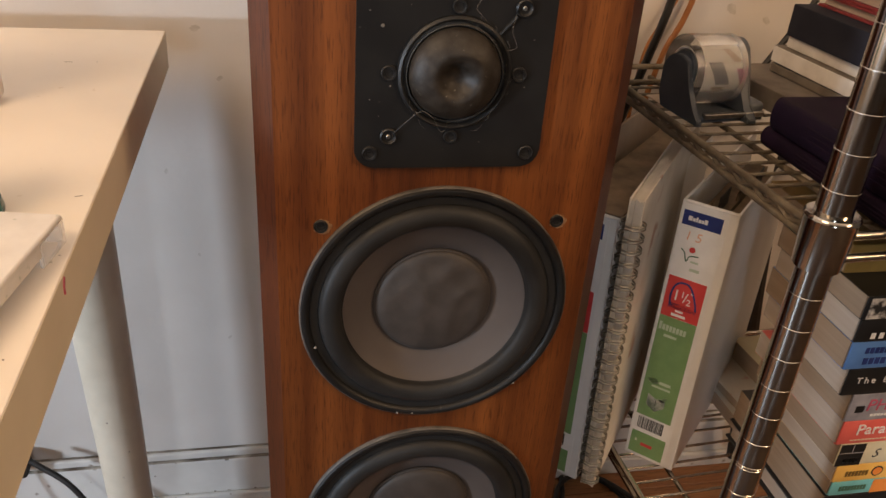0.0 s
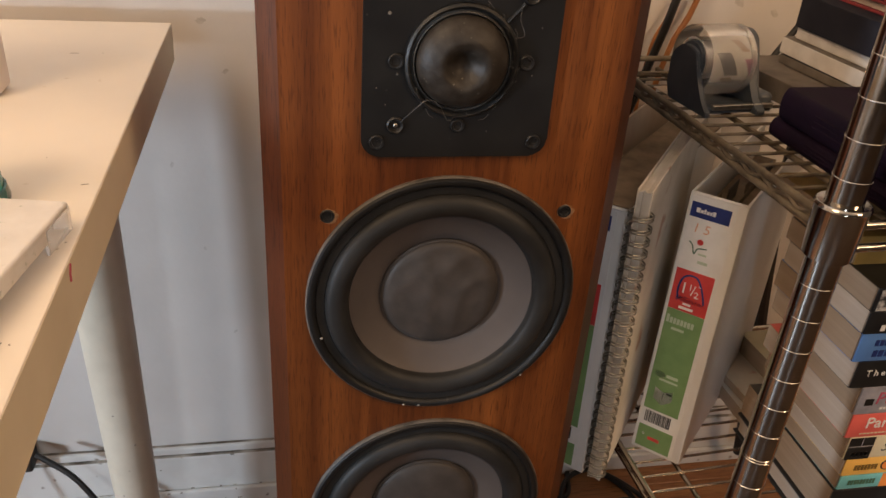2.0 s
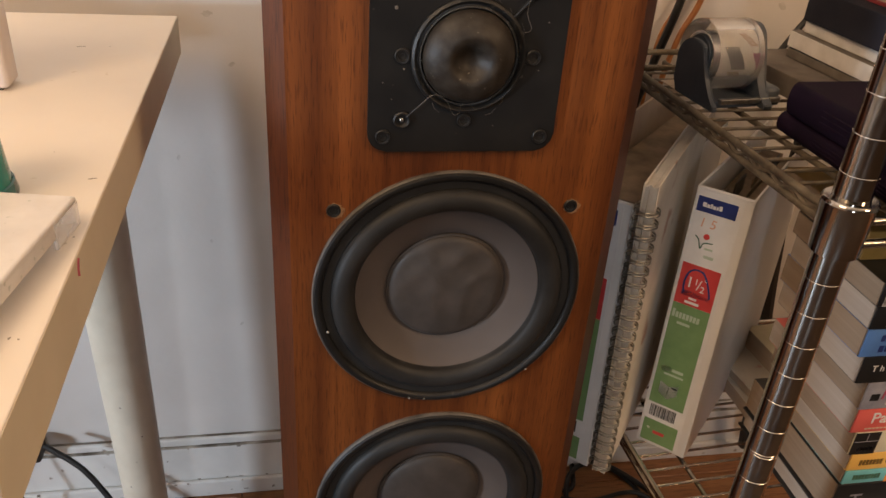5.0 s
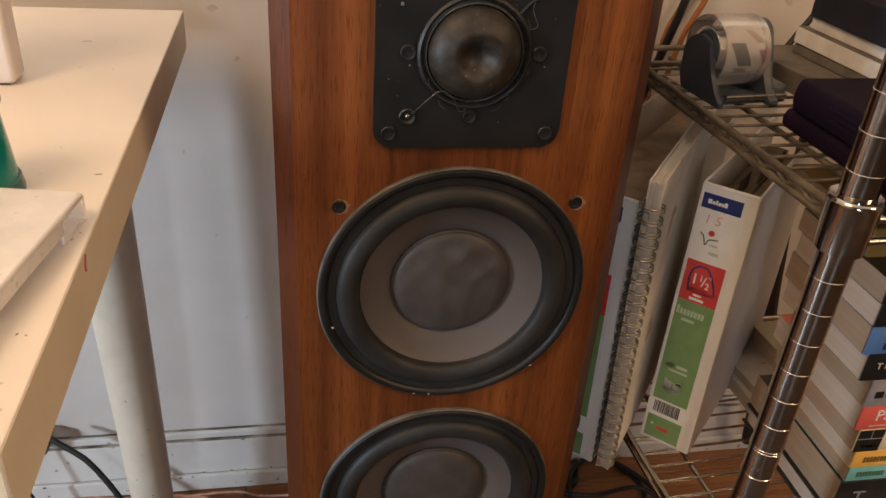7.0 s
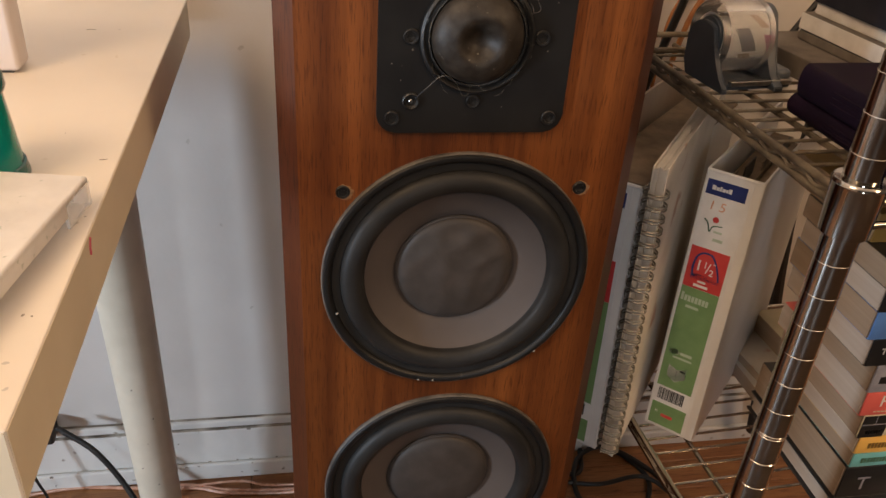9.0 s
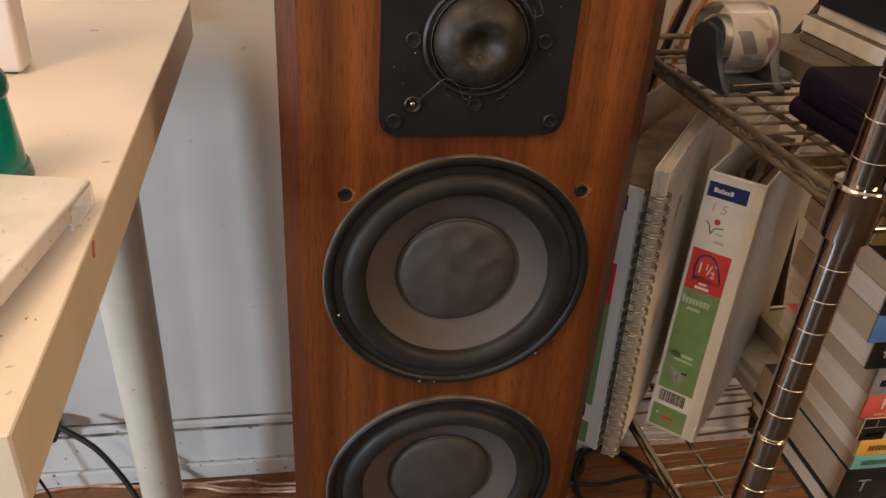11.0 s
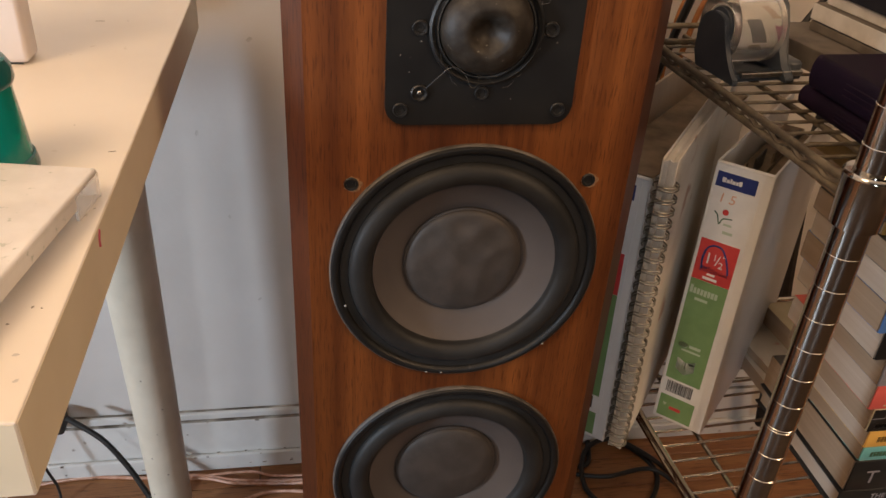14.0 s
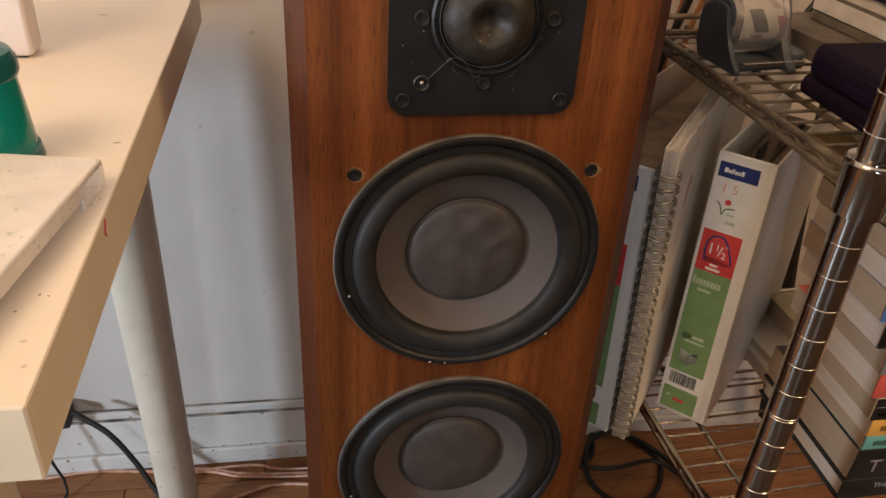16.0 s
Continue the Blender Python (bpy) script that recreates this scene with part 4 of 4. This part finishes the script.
b = book(0.3290, FY0, 0.6244, 0.230, 0.120, 0.0212, BLACKGLOSS, PAPERTAN, "black paperback with a photograph on the spine")
part("photo_field", patch(0.0030, 0.040, 0.0010, 0.0200, -0.0017), PHOTO, b, "black and white photograph")
book(0.3300, -0.010, 0.6459, 0.20, 0.120, 0.0260, COVEROCHRE, PAPERTAN, "dark ochre book on top of the stack")

# a second, lower pile behind the tall stack
book(0.372, 0.106, LOW, 0.20, 0.125, 0.0160, COVERWHITE, PAPER, "worn white magazine with red marks", rz=2, name="magazine", group="back pile")
book(0.380, 0.112, LOW + 0.0163, 0.20, 0.115, 0.0100, COVERWHITE, PAPER, "pale magazine with a stained cover", rz=6, name="magazine", group="back pile")
book(0.420, 0.100, LOW + 0.0266, 0.18, 0.110, 0.024, COVERCREAM, PAPER, "cream paperback in the back pile", rz=4, group="back pile")

# purple books on the upper shelf
def purple(x, y, z, w, d, t, label, rz):
    b = thing("purple_book", pose(x, y, z, 0, 0, rz), label, "book", "purple books")
    prof = []
    for i in range(11):
        a = radians(90 + 180 * i / 10)
        prof.append((0.004 + 0.006 * math.cos(a), t / 2 + t / 2 * math.sin(a)))
    outline = prof + [(w, 0.0), (w, t)]
    bm = slab(outline, 0.0, d)
    part("cover", bm, PURPLE, b, "", True)
    for i in range(3):
        part("raised_line", rod((-0.0016, 0.012, t * (0.36 + 0.16 * i)), (-0.0016, d * 0.72, t * (0.36 + 0.16 * i)), 0.0011, 6), PURPLE, b)
    part("page_block", box(0.012, w - 0.004, -0.0004, d + 0.0004, 0.0035, t - 0.0035), DUSTGREY, b, "dusty block of pages")
    return b


purple(0.2790, -0.110, UP, 0.20, 0.172, 0.0165, "dark purple cloth-bound book lying on the wire shelf", 1.5)
purple(0.2795, -0.098, UP + 0.0168, 0.20, 0.152, 0.0265, "thick dark purple book with raised spine lines", 2.5)

# big pile behind them
book(0.345, 0.035, UP, 0.26, 0.185, 0.0200, DUSTGREY, DUSTGREY, "dusty grey folder of loose papers", rz=9, name="paper_folder", group="upper pile")
book(0.372, 0.052, UP + 0.0204, 0.24, 0.150, 0.0085, BLACKGLOSS, DUSTGREY, "thin dusty black book", rz=5, group="upper pile")
book(0.371, 0.046, UP + 0.0292, 0.24, 0.160, 0.0150, DUSTGREY, PAPERWHITE, "thick book with cream pages in the upper pile", rz=4, group="upper pile")
book(0.380, 0.040, UP + 0.0445, 0.24, 0.160, 0.0108, COVERCREAM, PAPERWHITE, "cream paperback with pale pages in the upper pile", rz=4, group="upper pile")
book(0.374, 0.035, UP + 0.0556, 0.24, 0.165, 0.0290, NAVY, NAVY, "dark navy cloth book in the upper pile", rz=3, group="upper pile")
book(0.392, 0.035, UP + 0.0850, 0.24, 0.16, 0.0110, DULLRED, PAPER, "dull red hardcover with white pages on the upper pile", rz=2, hard=True, group="upper pile")
book(0.396, 0.035, UP + 0.0964, 0.24, 0.16, 0.0140, DULLRED, PAPER, "dull red hardcover with white pages on the upper pile", rz=4, hard=True, group="upper pile")


# ---- tape dispenser ----
tape = thing("tape_dispenser", pose(0.2485, 0.1120, UP, 0, 0, 8), "grey plastic tape dispenser with a clear tape roll", "tape dispenser")
RC, RZ, RO, TW = 0.032, 0.0380, 0.0300, 0.0440


def cheek(x0, x1, rise=0.019):
    out = [(-0.010, 0.0), (0.048, 0.0), (0.0545, 0.012)]
    for i in range(11):
        a = radians(-25 + 150 * i / 10)
        out.append((RC + 0.001 + 0.0225 * math.cos(a), RZ - 0.006 + rise * math.sin(a)))
    out += [(0.0150, 0.013 + rise), (0.0080, 0.022), (0.0005, 0.011), (-0.007, 0.0055), (-0.010, 0.004)]
    bm = bmesh.new()
    a = [bm.verts.new((x0, y, z)) for y, z in out]
    b_ = [bm.verts.new((x1, y, z)) for y, z in out]
    bm.faces.new(a)
    bm.faces.new(b_[::-1])
    for i in range(len(out)):
        j = (i + 1) % len(out)
        bm.faces.new((a[i], a[j], b_[j], b_[i]))
    bmesh.ops.bevel(bm, geom=bm.edges[:], offset=0.0008, segments=2, affect="EDGES")
    return bm


part("cheek", cheek(-0.0135, -0.0085), TAPEGREY, tape, "", True)
part("cheek", cheek(0.0385, 0.0475, 0.033), TAPEGREY, tape, "", True)
part("base", box(-0.010, 0.061, -0.001, 0.050, 0.0, 0.006, 0.0012, 2), TAPEGREY, tape, "", True)
part("flare", box(0.0455, 0.0610, -0.001, 0.046, 0.0, 0.016, 0.004, 3), TAPEGREY, tape, "", True)
part("cutter", box(-0.002, 0.060, -0.004, 0.001, 0.004, 0.0085, 0.0005, 1), STEEL, tape, "serrated metal cutting edge")
roll_at = Matrix.Translation((-0.0080, RC, RZ)) @ Matrix.Rotation(radians(90), 4, "Y")
part("tape_roll", lathe([(0.0200, 0.0), (RO, 0.0), (RO, TW), (0.0200, TW)], 56, True), TAPE, tape, "clear sticky tape on a printed core", True, roll_at)
part("core", lathe([(0.0180, 0.001), (0.0196, 0.001), (0.0196, TW - 0.001), (0.0180, TW - 0.001)], 48, True), TAPECORE, tape, "pale printed cardboard core", True, roll_at)
part("hub", lathe([(0.0, -0.0015), (0.0165, -0.0015), (0.0170, TW + 0.0015), (0.0, TW + 0.0015)], 32), TAPEGREY, tape, "", True, roll_at)
for x0, x1, a0, a1, mt in ((0.006, 0.020, 150, 200, TAPEGREY), (0.034, 0.044, 165, 215, TAPEPINK), (0.022, 0.030, 120, 150, CARD), (0.012, 0.024, 205, 235, COVEROCHRE)):
    bm = bmesh.new()
    prev = None
    for i in range(9):
        a = radians(a0 + (a1 - a0) * i / 8)
        sh = 0.010 * i / 8
        q = [bm.verts.new((x - 0.010, RC + 0.0198 * math.cos(a), RZ - 0.0198 * math.sin(a) * -1)) for x in (0.0045 + x0 + sh, 0.0045 + x1 + sh)]
        if prev:
            bm.faces.new((prev[0], prev[1], q[1], q[0]))
        prev = q
    part("core_print", bm, mt, tape)
part("paper_slip", box(-0.012, 0.03, 0.028, 0.075, -0.0002, 0.0006), CARD, tape, "small paper slip under the dispenser")


# ---- things on the table ----
tray = thing("acrylic_tray", pose(-0.2262, -0.0785, TZ, 0, 0, -9.5), "scratched clear acrylic lid lying upside down", "plastic lid")
part("lid_top", box(-0.21, 0.0, -0.20, 0.0, 0.0130, 0.0172, 0.0020, 5), ACRYLIC, tray, "frosted scratched top", True)
part("lid_wall", box(-0.21, -0.0020, -0.0020, 0.0, 0.0, 0.0146, 0.0008, 2), CLEAR, tray, "clear side wall", True)
part("lid_corner", box(-0.0022, 0.0, -0.030, 0.0, 0.0, 0.0146, 0.0008, 2), CLEAR, tray, "clear full-height corner", True)
part("lid_lip", box(-0.0022, 0.0, -0.20, -0.030, 0.0068, 0.0146, 0.0008, 2), ACRYLIC, tray, "shallow frosted lip", True)
part("lid_wall", box(-0.21, -0.0020, -0.20, -0.198, 0.0, 0.0146, 0.0006, 1), CLEAR, tray, "clear side wall")

bottle = thing("plastic_container", pose(-0.2965, -0.0430, TZ), "green translucent plastic container with a dark lid", "plastic container")
part("body", lathe([(0.0, 0.003), (0.0270, 0.003), (0.0250, 0.028), (0.0228, 0.0525), (0.0208, 0.0525), (0.0230, 0.028), (0.0250, 0.006), (0.0, 0.006)], 40), GREENPLASTIC, bottle, "", True)
part("base", lathe([(0.0, 0.0), (0.0290, 0.0), (0.0292, 0.0015), (0.0280, 0.0080), (0.0268, 0.0085), (0.0271, 0.0028), (0, 0.0028)], 40), GREENDARK, bottle, "flared dark green base", True)
part("lid", lathe([(0.0200, 0.0500), (0.0245, 0.0510), (0.0256, 0.0535), (0.0251, 0.0600), (0.0226, 0.0645), (0.0150, 0.0672), (0, 0.0676)], 40), GREENDARK, bottle, "dark green rounded lid", True)
part("insert", box(-0.006, 0.010, -0.014, 0.006, 0.008, 0.048, 0.001, 1), GREENDARK, bottle, "dark inner wedge")

white = thing("white_device", pose(-0.3185, 0.135, TZ), "plain white plastic box standing on the table", "plastic box")
part("case", box(-0.13, 0.0, 0.0, 0.028, 0.0015, 0.17, 0.004, 3), WHITEBOX, white, "", True)
part("foot", box(-0.12, -0.006, 0.003, 0.025, 0.0, 0.0016), PLUGDARK, white)


# ---- cables ----
def cable(name, pts, r, material, label, category="cable", group=""):
    return tagged(part(name, tube(pts, r, 8, 10), material, None, "", True), label, category, group)


cable("power_cable", [(-0.455, 0.395, 0.138), (-0.445, 0.392, 0.132), (-0.408, 0.380, 0.106), (-0.376, 0.365, 0.062), (-0.348, 0.345, 0.018), (-0.318, 0.325, 0.0042), (-0.300, 0.24, 0.0042), (-0.30, 0.10, 0.0042)], 0.0040, CABLEBLACK, "black power cable hanging under the table")
plug = thing("wall_plug", pose(-0.474, WALL_Y, 0.112), "dark plastic plug in a wall socket", "plug")
part("body", box(-0.010, 0.010, -0.034, 0.0, -0.010, 0.022, 0.005, 3), PLUGDARK, plug, "", True)
cable("thin_cable", [(-0.500, 0.385, 0.110), (-0.492, 0.380, 0.06), (-0.482, 0.378, 0.02), (-0.484, 0.362, 0.0022), (-0.53, 0.33, 0.0022), (-0.60, 0.28, 0.0022)], 0.0020, CABLEBLACK, "thin black cable dropping to the floor")
wires = "speaker wires"
cable("speaker_wire", [(-0.52, 0.405, 0.0028), (-0.45, 0.412, 0.0028), (-0.36, 0.402, 0.0028), (-0.29, 0.400, 0.0028), (-0.23, 0.384, 0.0028), (-0.14, 0.377, 0.0028), (-0.05, 0.380, 0.0028)], 0.0026, CABLECLEAR, "copper speaker wire lying on the floor", group=wires)
cable("speaker_wire", [(-0.34, 0.398, 0.0028), (-0.28, 0.393, 0.0030), (-0.23, 0.378, 0.0030), (-0.14, 0.371, 0.0028), (-0.05, 0.372, 0.0028)], 0.0024, CABLECLEAR, "copper speaker wire lying on the floor", group=wires)
cable("speaker_wire", [(-0.30, 0.395, 0.0060), (-0.22, 0.400, 0.0040), (-0.18, 0.386, 0.0060), (-0.13, 0.381, 0.0075)], 0.0018, CABLECLEAR, "copper speaker wire lying on the floor", group=wires)
cable("speaker_wire", [(-0.36, 0.26, 0.0028), (-0.29, 0.315, 0.0028), (-0.225, 0.345, 0.0028), (-0.18, 0.358, 0.0028), (-0.12, 0.350, 0.0028), (-0.06, 0.33, 0.0028)], 0.0026, CABLECLEAR, "copper speaker wire lying on the floor", group=wires)
cable("black_cable", [(0.20, 0.40, 0.004), (0.30, 0.36, 0.004), (0.33, 0.42, 0.004), (0.385, 0.395, 0.005), (0.412, 0.335, 0.004), (0.375, 0.275, 0.004), (0.320, 0.270, 0.004), (0.290, 0.320, 0.004), (0.310, 0.385, 0.010), (0.36, 0.405, 0.012), (0.41, 0.36, 0.012), (0.45, 0.29, 0.005), (0.47, 0.22, 0.004)], 0.0040, CABLEBLACK, "coiled black cable on the wooden floor")
cable("black_cable", [(0.28, 0.345, 0.004), (0.33, 0.330, 0.010), (0.40, 0.330, 0.018), (0.44, 0.28, 0.010), (0.46, 0.20, 0.004)], 0.0035, CABLEBLACK, "coiled black cable on the wooden floor")
cable("wall_cable", [(0.290, 0.372, 0.62), (0.303, 0.366, 0.685), (0.322, 0.360, 0.778), (0.345, 0.372, 0.90), (0.37, 0.39, 1.10)], 0.0048, CABLEBLACK, "thick black cable hanging in front of the wall")
cable("orange_cable", [(0.320, 0.400, 0.50), (0.335, 0.410, 0.62), (0.352, 0.415, 0.70), (0.372, 0.418, 0.745), (0.382, 0.418, 0.80), (0.40, 0.42, 1.0)], 0.0036, CABLEORANGE, "orange cable hanging in front of the wall", group="orange cables")
cable("orange_cable", [(0.318, 0.405, 0.50), (0.325, 0.415, 0.68), (0.343, 0.420, 0.735), (0.362, 0.420, 0.775), (0.41, 0.42, 0.90)], 0.0024, CABLEORANGE, "orange cable hanging in front of the wall", group="orange cables")
cable("black_rod", [(0.388, 0.260, UP + 0.004), (0.402, 0.262, 0.752), (0.424, 0.265, 0.785), (0.45, 0.27, 0.83)], 0.0034, CABLEBLACK, "thin black rod leaning behind the books", "rod")
cable("thick_cable", [(0.60, 0.380, 0.05), (0.575, 0.375, 0.22), (0.562, 0.372, 0.30), (0.545, 0.370, 0.40), (0.53, 0.372, 0.55), (0.54, 0.38, 0.70)], 0.0090, CABLEBLACK, "thick dark cable hanging behind the rack")
cable("thick_cable", [(0.50, 0.372, 0.285), (0.535, 0.366, 0.275), (0.57, 0.362, 0.272), (0.62, 0.366, 0.268)], 0.0110, CABLEBLACK, "thick dark cable hanging behind the rack")
